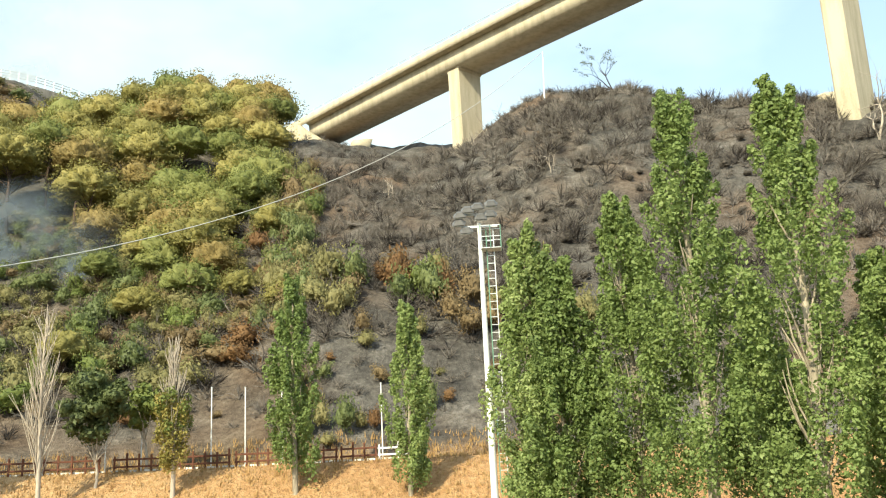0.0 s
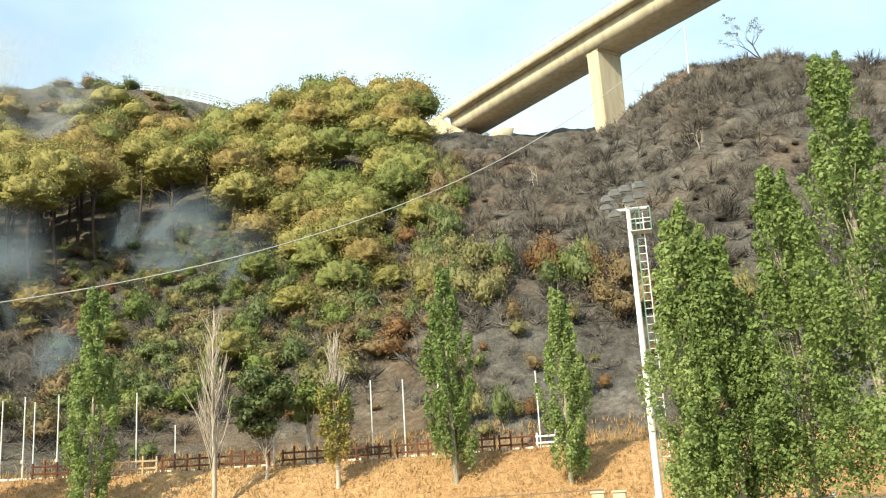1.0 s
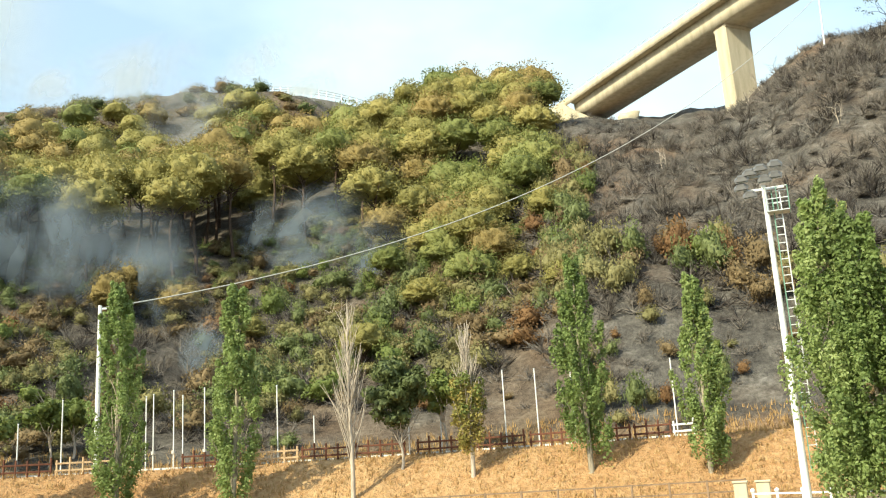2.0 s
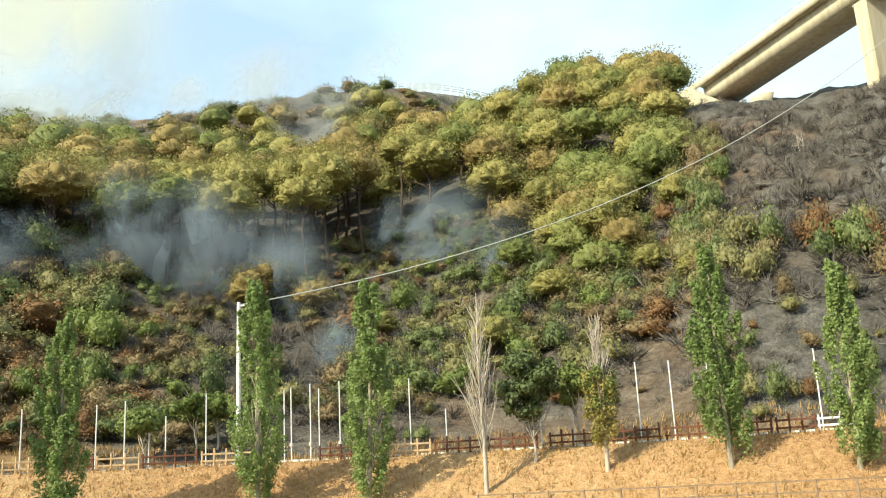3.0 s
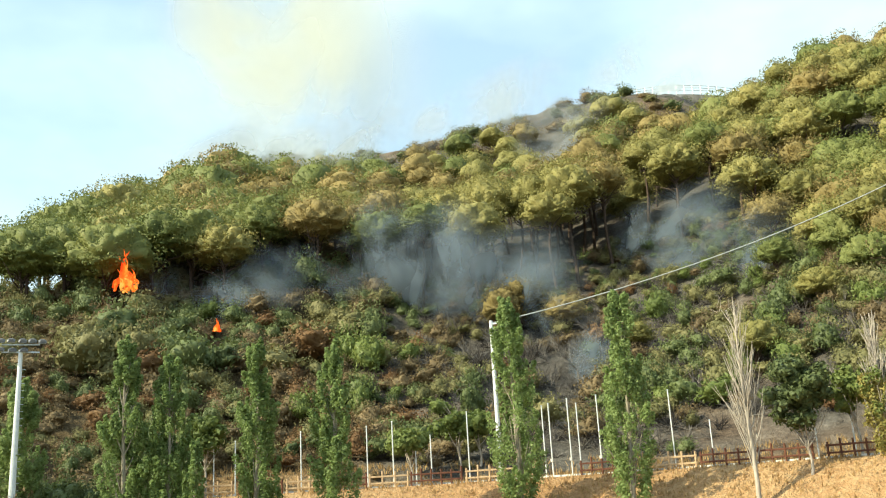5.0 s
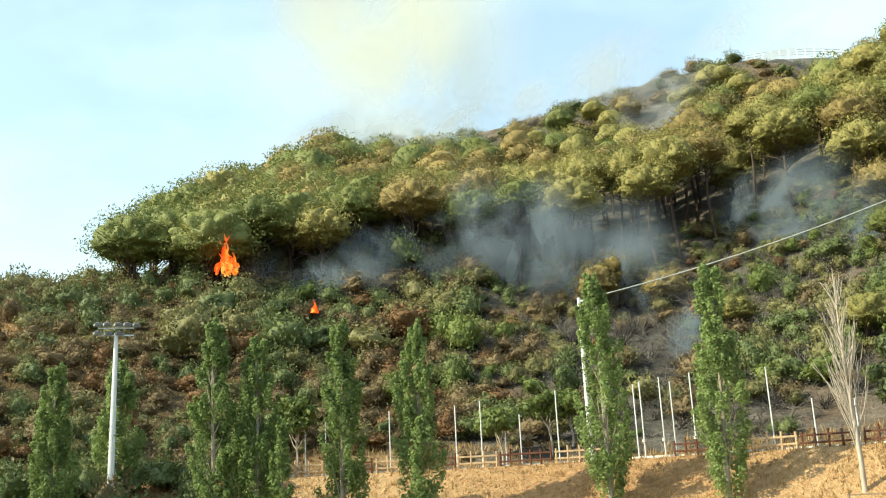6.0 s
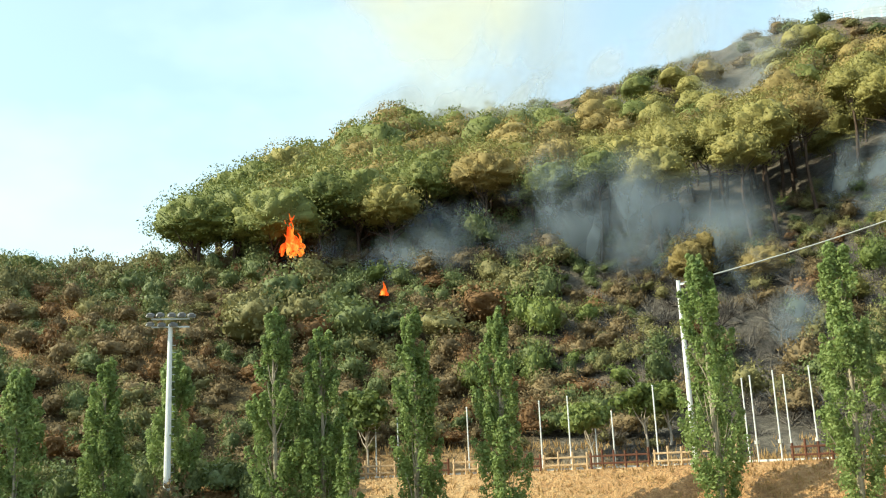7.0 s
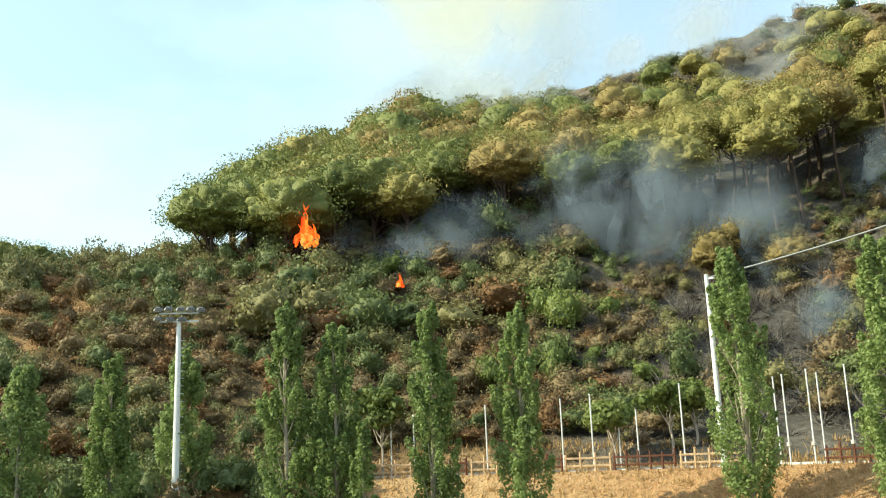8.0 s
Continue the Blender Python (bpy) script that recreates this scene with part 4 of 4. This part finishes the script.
TWIGS = [twig_arrays(300 + i, 13, 1.25) for i in range(5)]
TWIG_MESH = [mesh_np("burnt_shrub", V, [F], [TWIG]) for V, F in TWIGS]
CHAR_MESH = [recolour(me, CHAR) for me in TWIG_MESH]
rng = np.random.default_rng(19)
mass = {0: ([], []), 1: ([], [])}
count = [0, 0]
solo = 0
for i in range(3200):
    if i % 6 == 0:
        az, d = rng.uniform(12, 44), math.sqrt(rng.uniform(71 ** 2, 112 ** 2))
    else:
        az, d = rng.uniform(-27, 14), math.sqrt(rng.uniform(70.0 ** 2, 152 ** 2))
    if -3 < az < 4 and d > 143:
        continue
    p = spot(az, d)
    k = int(rng.integers(0, 5))
    dark = int(rng.uniform() < 0.3)
    s = rng.uniform(0.7, 1.9) * (0.55 if d > 130 or d < 76 else 1.0)
    rz = rng.uniform(0, 6.28)
    if solo < 220 and d < 120 and i % 3 == 0:
        ob = new("burnt_shrub", (CHAR_MESH if dark else TWIG_MESH)[k])
        ob.matrix_basis = Matrix.LocRotScale(p, Euler((0, 0, rz)), Vector((s, s, s)))
        tagged(ob, "leafless charred shrub on the ashy slope" if dark else "leafless grey-brown burnt shrub on the ashy slope", "burnt shrub", "burnt shrubs")
        solo += 1
        continue
    V, F = TWIGS[k]
    c, sn = math.cos(rz), math.sin(rz)
    V = (V * s) @ np.array([[c, sn, 0], [-sn, c, 0], [0, 0, 1]]) + np.array(p)
    mass[dark][0].append(V)
    mass[dark][1].append(F + count[dark])
    count[dark] += len(V)
for dark, mat, label in ((0, TWIG, "leafless grey-brown burnt scrub on the ashy slope"), (1, CHAR, "charred black scrub stems on the ashy slope")):
    tagged(new("burnt_scrub", mesh_np("burnt_scrub", np.concatenate(mass[dark][0]), [np.concatenate(mass[dark][1])], [mat])), label, "burnt scrub", kind="stuff")


rng = np.random.default_rng(29)
ASH_LEAF = leaf_material("ashen_dead_leaves", [(0.2, (0.055, 0.047, 0.038)), (0.5, (0.105, 0.09, 0.073)), (0.8, (0.19, 0.165, 0.135))], 0.15, 0.85)
ashen = []
for i in range(150):
    az, d = rng.uniform(-26, 13), math.sqrt(rng.uniform(74.0 ** 2, 124 ** 2))
    s = rng.uniform(0.4, 0.9)
    ashen.append((spot(az, d, 0.05), "brown", int(rng.integers(6, 10)), rng.uniform(0, 6.28), s, s * rng.uniform(0.8, 1.2)))
joined("dead_brush", ashen, ASH_LEAF, "grey-brown dead brush covering the burnt slope")


def burnt_tree(az, d, tall, seed, label, lean=(0, 0, 1), mat=CHAR, leafy=False, depth=3, r=0.14):
    rng = np.random.default_rng(seed)
    p = spot(az, d, -0.2)
    ob = thing("burnt_tree", p, label, "burnt tree")
    out = []
    for i in range(3 if leafy else 2):
        branching(rng, rng.normal(0, 0.2, 3) * np.array([1, 1, 0]), np.array(lean) + rng.normal(0, 0.3, 3), tall * 0.5, r, depth, 0.18, 0.55, 3, out)
    part("branchwork", tubes_mesh("branchwork", out, mat, 4), ob)
    if leafy:
        blobs = []
        for pts, rad in out[6::3]:
            q = pts[-1]
            if q[2] > tall * 0.45:
                blobs.append((q[0], q[1], q[2], 0.45, 0.45, 0.3))
        part("leaves", foliage("leaves", rng, blobs[:40], 16, 0.13, LEAF_DARK, 0.0), ob, "few remaining dark leaves")


burnt_tree(-8.9, 137, 8.5, 401, "wind-bent burnt tree on the skyline with few dark leaves", (-0.5, 0.1, 0.8), leafy=True)
burnt_tree(-7.9, 137.5, 4.0, 402, "small leafless burnt tree on the skyline")
burnt_tree(-23.4, 110, 10.5, 403, "tall bare scorched tree beside a viaduct pier", (0.15, 0, 1), mat=BARK_PALE, depth=3, r=0.2)
for i, (az, d, tall) in enumerate([(-0.6, 134, 5), (-1.6, 136, 3.5), (0.2, 133, 4), (1.8, 96, 5.0), (5.5, 112, 5), (4.6, 115, 4), (-3, 138, 2.6), (-5.5, 138, 2.6), (-15.5, 138, 3), (-14, 138, 2.4), (-4.5, 104, 4), (9.0, 110, 3.5), (3.5, 90, 3), (30.0, 92, 4.5), (26.5, 96, 5), (24, 90, 4)]):
    burnt_tree(az, d, tall, 410 + i, "thin leafless burnt sapling on the slope", mat=TWIG if i % 2 else BARK_PALE, depth=2, r=0.07)

# ---------------------------------------------------------------- fire and smoke


def flames(az, d, lift, tall, wide, seed, label):
    rng = np.random.default_rng(seed)
    ob = thing("fire", spot(az, d, lift), label, "fire")
    for i in range(22):
        a, u = rng.uniform(0, 6.28), rng.uniform(0, 1) ** 0.7
        h = tall * rng.uniform(0.35, 1.0) * (1.05 - u * 0.75)
        q = np.linspace(0, 1, 12)
        ph, sway = rng.uniform(0, 6.28), rng.uniform(0.05, 0.16) * wide
        P = np.stack([wide * 0.5 * u * math.cos(a) * (1 - 0.45 * q) + sway * np.sin(6 * q + ph) * q, wide * 0.5 * u * math.sin(a) * (1 - 0.4 * q) + sway * np.cos(5 * q + ph) * q, q * h + rng.uniform(0, 0.12) * tall], 1)
        rad = wide * rng.uniform(0.06, 0.12) * (np.sin(np.clip(q * 0.9 + 0.1, 0, 1) * np.pi) ** 0.7 * (1 - 0.7 * q) * (1 + 0.35 * np.sin(9 * q + ph))) + 0.008
        V, F = tube_arrays(P, rad, 7)
        part("flame", mesh_np("flame", V, [F], [FIRE], smooth_faces=True), ob)


flames(61.3, 113, 3.0, 5.6, 3.3, 501, "tall orange flames burning under the pines")
flames(61.8, 115, 5.8, 3.4, 0.9, 503, "small orange flame on a burning pine")
flames(56.0, 107, 1.6, 1.5, 0.9, 502, "small orange flame in the scrub")


def smoke(az, d, lift, wide, tall, seed, mat, label, layers=3, drift=0.0):
    """Drifting smoke: several curved, billowing veils one behind another."""
    rng = np.random.default_rng(seed)
    p = spot(az, d, lift)
    ob = thing("smoke_plume", p, label, "smoke", rz=az - 40)
    wide *= 1.4
    n = 13
    u, v = np.meshgrid(np.linspace(-1, 1, n), np.linspace(0, 1, n), indexing="ij")
    for k in range(layers):
        w = wide * rng.uniform(0.75, 1.1)
        h = tall * rng.uniform(0.8, 1.1)
        X = u * w * 0.5 + drift * v * h + rng.normal(0, 0.12) * wide
        Y = (k - layers / 2) * 2.4 + 0.9 * np.sin(2.2 * u + 3 * v + rng.uniform(0, 6)) + u * u * 2
        Z = v * h + 0.4 * np.sin(3 * u + k)
        V = np.stack([X, Y, Z], 2).reshape(-1, 3)
        i, j = np.meshgrid(np.arange(n - 1), np.arange(n - 1), indexing="ij")
        F = np.stack([(i * n + j).ravel(), ((i + 1) * n + j).ravel(), ((i + 1) * n + j + 1).ravel(), (i * n + j + 1).ravel()], 1)
        me = mesh_np("veil", V, [F], [mat], smooth_faces=True)
        uv = me.uv_layers.new(name="UVMap")
        flat = np.stack([(u.ravel() + 1) / 2, v.ravel()], 1)
        idx = np.empty(len(me.loops), np.int32)
        me.loops.foreach_get("vertex_index", idx)
        uv.data.foreach_set("uv", flat[idx].astype(np.float32).ravel())
        part("veil", me, ob)


LOW = "thin blue smoke drifting between the pine trunks"
for i, (az, d, lift, w, h, dr) in enumerate([(60, 118, -2, 14, 8, 0), (56.5, 116, -2, 17, 9, 0.1), (53, 116.5, -2, 17, 10, 0.1), (49.5, 117, -2, 17, 11, 0.1), (46, 117, -2, 17, 12, 0.2), (43, 113, -2, 16, 15, 0.1), (40, 110, -2, 15, 13, 0.0),
                                             (37, 109, -2, 13, 12, 0.1), (35, 102, -2, 10, 12, -0.1), (31, 119, -3, 15, 13, 0.2), (28, 113, -3, 14, 12, 0.2), (25.5, 106, -2, 12, 9, 0.2), (41.5, 107, 2, 9, 16, -0.1), (45, 110, 4, 9, 13, -0.2), (33.5, 92, -1, 6, 8, 0.0)]):
    smoke(az, d, lift, w, h, 600 + i, SMOKE_BLUE, LOW, 1, dr)
HIGH = "pale smoke drifting over the ridge"
for i, (az, d, lift, w, h, dr) in enumerate([(34.5, 172, 2, 22, 24, 0.1), (50.5, 190, 5, 34, 14, -0.6), (46, 198, 5, 44, 18, -0.5), (40.5, 212, 6, 46, 20, -0.4), (35, 218, 3, 34, 24, 0), (30.5, 232, 2, 36, 16, 0), (27, 240, 1, 26, 12, 0), (56, 200, 6, 26, 14, -0.3)]):
    smoke(az, d, lift, w, h, 640 + i, SMOKE_PALE, HIGH, 1, dr)
for i, (az, d, lift, w, h, dr) in enumerate([(54, 262, 2, 75, 105, -0.15), (46, 280, 0, 95, 130, -0.2)]):
    smoke(az, d, lift, w, h, 660 + i, SMOKE_YELLOW, "yellowish smoke column rising behind the ridge", 1, dr)

# ---------------------------------------------------------------- floodlight masts


def floodlight_mast(az, d, top, r0, lamps, face, label, cage, arm=1.15):
    p = spot(az, d)
    h = top - p.z
    ob = thing("floodlight_mast", p, label, "floodlight mast", rz=face)
    part("mast", pole_mesh("mast", (0, 0, -0.3), (0, 0, h - 0.3), r0, r0 * 0.55, PAINT), ob, "white tapered steel mast")
    for z in (h - 0.45, h + 0.05):
        part("crossbar", beam("crossbar", (-arm, 0, z), (arm, 0, z), 0.09, 0.09, GALV), ob)
    bm = bmesh.new()
    box(bm, 0.52, 0.34, 0.2, None, 0.05)
    for v in bm.verts:
        if v.co.z > 0:
            v.co.x *= 0.6
            v.co.y *= 0.6
    body = bm_mesh("floodlight", bm, LAMP_BODY)
    bm = bmesh.new()
    box(bm, 0.46, 0.29, 0.03, Matrix.Translation((0, 0, -0.112)), 0.01)
    glass = bm_mesh("lamp_glass", bm, LAMP_GLASS)
    for x, y, z in lamps:
        f = part("floodlight", body, ob, "grey floodlight with a pale glass")
        f.location, f.rotation_euler = (x, y, h + z), (0.7, 0, 0.12 * x)
        part("lamp_glass", glass, f)
    if cage:
        bm = bmesh.new()
        box(bm, 0.8, 0.6, 0.04, Matrix.Translation((0.4, 0.1, h - 1.35)), 0.01)
        part("platform", bm_mesh("platform", bm, GALV), ob, "steel service platform")
        for x in (0.0, 0.4, 0.8):
            for y in (-0.2, 0.4):
                part("cage_post", beam("cage_post", (x, y, h - 1.35), (x, y, h - 0.45), 0.028, 0.028, GREEN_STEEL), ob)
        for z in (h - 0.9, h - 0.46):
            for y in (-0.2, 0.4):
                part("cage_rail", beam("cage_rail", (0.0, y, z), (0.8, y, z), 0.026, 0.026, GALV), ob)
        for x in (0.24, 0.52):
            part("ladder_rail", beam("ladder_rail", (x, 0.12, 1.5), (x, 0.12, h - 0.5), 0.04, 0.04, GREEN_STEEL if x < 0.3 else GALV), ob)
        rung = beam("rung", (0.24, 0.12, 0), (0.52, 0.12, 0), 0.03, 0.03, GALV)
        for i in range(int((h - 2.2) / 0.3)):
            part("rung", rung, ob).location = (0, 0, 1.7 + i * 0.3)
    else:
        for i in range(int((h - 3) / 0.45)):
            part("step", beam("step", (0.1, 0.0, 2 + i * 0.45), (0.36, 0.0, 2 + i * 0.45), 0.03, 0.03, GALV), ob)


floodlight_mast(0.2, 36, 12.0, 0.145, [(-0.72, -0.25, 0.02), (-0.42, -0.3, 0.2), (-0.02, -0.3, 0.32), (0.5, -0.25, 0.42), (-0.78, -0.2, -0.28), (-0.5, -0.2, -0.6), (0.08, -0.25, -0.1), (0.45, -0.2, 0.02)], 0,
                "white floodlight mast with a service cage and ladder", True, 0.7)
floodlight_mast(66.4, 68, 13.8, 0.24, [(-1.2, -0.25, 0.3), (-0.6, -0.25, 0.32), (0.1, -0.25, 0.3), (0.7, -0.25, 0.3), (1.3, -0.25, 0.25), (-1.2, -0.2, -0.25), (-0.5, -0.2, -0.3), (0.2, -0.2, -0.3)], 62,
                "white floodlight mast standing among the poplars", False)

# ---------------------------------------------------------------- utility pole and line


def build_line():
    p = spot(39.6, 68)
    top = 14.8
    pole = thing("utility_pole", p, "white concrete utility pole behind a poplar", "utility pole")
    part("shaft", pole_mesh("shaft", (0, 0, -0.4), (0, 0, top - p.z), 0.18, 0.12, PAINT), pole)
    part("bracket", beam("bracket", (-0.1, 0, top - p.z - 0.25), (0.45, 0.1, top - p.z - 0.25), 0.08, 0.08, GALV), pole)
    q = spot(-4.4, 135)
    far = thing("line_post", q, "thin grey line post on the burnt hilltop", "utility pole")
    part("shaft", pole_mesh("shaft", (0, 0, -0.4), (0.3, 0, 65.4 - q.z), 0.14, 0.09, GALV), far)
    a, b = np.array([p.x, p.y, top - 0.2]), np.array([q.x, q.y, 65.2])
    s = np.linspace(0, 1, 60)[:, None]
    P = a + (b - a) * s
    P[:, 2] -= 4 * 7.2 * (s * (1 - s))[:, 0]
    V, F = tube_arrays(P, np.full(60, 0.045), 5)
    tagged(new("overhead_cable", mesh_np("overhead_cable", V, [F], [CABLE], smooth_faces=True)), "pale sagging cable strung from the utility pole up the hill", "cable")


build_line()

# ---------------------------------------------------------------- terrace: posts, fences, kerb


def on_terrace(az, off=0.0, z=TERRACE):
    d = float(fence_line(np.array(az))) + off
    return Vector((-d * math.sin(radians(az)), d * math.cos(radians(az)), z))


def net_post(az, off, tall, sleeve):
    p = on_terrace(az, off)
    p.z = float(height(p.x, p.y)[0]) - 0.1
    ob = thing("net_post", p, "tall thin white steel net post on the terrace", "post", "net posts along the fence")
    part("pole", pole_mesh("pole", (0, 0, 0), (0, 0, tall), 0.045, 0.04, PAINT, 8), ob)
    part("cap", pole_mesh("cap", (0, 0, tall), (0, 0, tall + 0.05), 0.065, 0.05, GALV, 8), ob)
    if sleeve:
        part("collar", pole_mesh("collar", (0, 0, 1.1), (0, 0, 1.3), 0.13, 0.13, KERB, 8), ob, "pale concrete collar")


for az, off, tall, sl in [(56.0, 1.2, 4.3, 0), (54.8, 0, 3.9, 0), (51.1, 0, 4.3, 0), (47.3, 1.0, 4.5, 0), (45.8, -0.3, 4.6, 0), (41.4, -0.3, 4.9, 0), (37.0, 0.8, 5.0, 0), (36.6, -0.6, 5.0, 1), (35.5, -0.5, 5.2, 1),
                          (35.0, 3.0, 5.2, 0), (33.8, -0.3, 5.3, 1), (29.7, -0.2, 5.2, 0), (22.1, -0.3, 2.9, 0), (20.2, 1.5, 5.0, 0), (16.4, -0.2, 5.1, 0), (14.5, 0.6, 5.1, 0), (12.4, 0.4, 4.8, 0), (6.6, 0.5, 4.9, 0),
                          (25.5, 3.0, 3.0, 0), (27.6, 2.4, 3.2, 0), (43.6, 1.5, 3.6, 0), (44.5, 2.6, 2.6, 0)]:
    net_post(az, off, tall, sl)


def fence_section(az0, az1, posts, wood, label, tall=1.05, off=-0.35, lean=0.0):
    ob = thing("rail_fence", (0, 0, 0), label, "fence", "fence along the terrace")
    a, b = on_terrace(az0, off), on_terrace(az1, off)
    a.z, b.z = TERRACE - 0.02, TERRACE - 0.02
    w = (b - a).normalized()
    for h in (0.32, tall - 0.28):
        part("rail", beam("rail", a + Vector((0, 0, h)) - w * 0.1, b + Vector((0, 0, h)) + w * 0.1, 0.09, 0.12, wood, 0.015), ob)
    for i in range(posts):
        p = a + (b - a) * (i / max(1, posts - 1))
        part("post", beam("post", p - Vector((0, 0, 0.15)), p + Vector((lean, 0.02, tall + 0.06 * ((i * 3) % 4 - 1))), 0.11, 0.11, wood, 0.015), ob)


BROWN_F, TAN_F = "brown-stained two-rail wooden fence on the terrace edge", "unpainted pale wooden fence repair on the terrace edge"
for az0, az1, n, wood in [(57.3, 55.0, 4, WOOD_TAN), (54.6, 52.2, 4, WOOD_BROWN), (51.9, 50.0, 4, WOOD_TAN), (49.6, 47.4, 4, WOOD_BROWN), (47.2, 45.0, 4, WOOD_TAN), (44.8, 41.9, 6, WOOD_BROWN), (41.6, 39.6, 4, WOOD_TAN), (39.4, 37.6, 3, WOOD_TAN),
                          (35.0, 32.6, 5, WOOD_BROWN), (30.8, 28.6, 4, WOOD_TAN), (28.3, 25.6, 5, WOOD_BROWN), (25.2, 22.4, 5, WOOD_BROWN), (21.6, 19.0, 5, WOOD_BROWN), (18.7, 15.4, 6, WOOD_BROWN), (15.0, 12.6, 5, WOOD_BROWN), (12.2, 9.3, 5, WOOD_BROWN),
                          (9.0, 7.0, 4, WOOD_BROWN)]:
    fence_section(az0, az1, n, wood, BROWN_F if wood is WOOD_BROWN else TAN_F)
fence_section(6.8, 4.6, 3, PAINT, "white-painted wooden fence end on the terrace", 1.0)


def build_kerb():
    for a0, a1 in ((6.0, 13.0), (13.2, 20.0), (20.2, 30.0), (30.2, 45.0), (45.2, 57.0)):
        az = np.linspace(a0, a1, 12)
        d = fence_line(az) - 0.1
        P = np.stack([-np.sin(np.radians(az)), np.cos(np.radians(az))], 1)
        ring = []
        for dd, z in ((-0.16, -0.25), (-0.16, 0.12), (0.16, 0.12), (0.16, -0.25)):
            ring.append(np.concatenate([P * (d + dd)[:, None], np.full((12, 1), TERRACE + z)], 1))
        V = np.concatenate(ring)
        i = np.arange(11)
        F = np.concatenate([np.stack([i + k * 12, i + 1 + k * 12, i + 1 + ((k + 1) % 4) * 12, i + ((k + 1) % 4) * 12], 1) for k in range(4)])
        caps = np.array([[0, 12, 24, 36], [11, 47, 35, 23]])
        tagged(new("kerb", mesh_np("kerb", V, [F, caps], [KERB])), "pale concrete kerb under the terrace fence", "kerb", kind="structure")


build_kerb()


def low_fence(az0, az1, d, n, mat, tall, label, name="rail_fence", knob=False):
    ob = thing(name, (0, 0, 0), label, "fence")
    a, b = spot(az0, d[0]), spot(az1, d[1])
    for h in (tall, tall * 0.52):
        part("rail", beam("rail", a + Vector((0, 0, h)), b + Vector((0, 0, h)), 0.06, 0.07, mat), ob)
    for i in range(n):
        p = a + (b - a) * (i / (n - 1))
        part("post", beam("post", p, p + Vector((0, 0, tall + 0.06)), 0.1, 0.1, mat, 0.01), ob)
        if knob:
            V, F = ICO_V * 0.1 + np.array(p + Vector((0, 0, tall + 0.12))), ICO_F
            part("knob", mesh_np("knob", V, [F], [mat], smooth_faces=True), ob)


low_fence(26, 3.3, (51, 50), 12, WOOD_GREY, 1.1, "thin weathered brown rail fence at the foot of the bank")
low_fence(3.0, -9.0, (42, 35), 9, PAINT, 0.62, "low white railing with round knobs beside the field", "white_railing", True)
for az, d in ((3.6, 48), (2.4, 47)):
    bm = bmesh.new()
    box(bm, 0.6, 0.45, 1.0, Matrix.Translation((0, 0, 0.48)), 0.03)
    box(bm, 0.7, 0.55, 0.1, Matrix.Translation((0, 0, 1.02)), 0.02)
    ob = new("gate_pillar", bm_mesh("gate_pillar", bm, CONCRETE))
    ob.location = spot(az, d)
    tagged(ob, "pale concrete gate pillar at the foot of the bank", "pillar")


def build_gazebo():
    p = spot(73.3, 63)
    ob = thing("gazebo", p, "white canvas gazebo with a peaked roof on the field", "gazebo", rz=30)
    bm = bmesh.new()
    apex = bm.verts.new((0, 0, 3.55))
    rim = [bm.verts.new((x * 1.6, y * 1.6, 2.7)) for x, y in ((-1, -1), (1, -1), (1, 1), (-1, 1))]
    low = [bm.verts.new((v.co.x, v.co.y, 2.4)) for v in rim]
    for i in range(4):
        j = (i + 1) % 4
        bm.faces.new((rim[i], rim[j], apex))
        bm.faces.new((low[i], low[j], rim[j], rim[i]))
    part("roof", bm_mesh("roof", bm, FABRIC), ob, "white canvas roof")
    for x, y in ((-1, -1), (1, -1), (1, 1), (-1, 1)):
        part("leg", beam("leg", (x * 1.55, y * 1.55, 0), (x * 1.55, y * 1.55, 2.6), 0.06, 0.06, PAINT), ob)


build_gazebo()

# ---------------------------------------------------------------- dry grass
rng = np.random.default_rng(23)
Vs, n = [], 0
for i in range(5200):
    if i % 8 == 0:
        az, d = rng.uniform(66, 80), rng.uniform(92, 122)
        p = spot(az, d)
        size = 1.0
    else:
        az = rng.uniform(-4, 60)
        d = float(fence_line(np.array(az))) + (rng.uniform(-7.4, -0.3) if i % 2 else rng.uniform(0.8, 7))
        p = spot(az, d)
        size = 0.3 if i % 2 else 0.5
    for k in range(4):
        a = rng.uniform(0, 6.28)
        w = Vector((math.cos(a), math.sin(a), 0)) * 0.05
        tip = p + Vector((rng.normal(0, 0.25), rng.normal(0, 0.25), 1.0)) * size * rng.uniform(0.5, 1.2)
        o = Vector((rng.normal(0, 0.15), rng.normal(0, 0.15), -0.05))
        Vs.append((p + o - w, p + o + w, tip + o))
V = np.array([[c[:] for c in t] for t in Vs]).reshape(-1, 3)
tagged(new("dry_grass", mesh_np("dry_grass", V, [np.arange(len(V)).reshape(-1, 3)], [STRAW])), "dry straw-coloured grass tufts on the bank", "grass", kind="stuff")
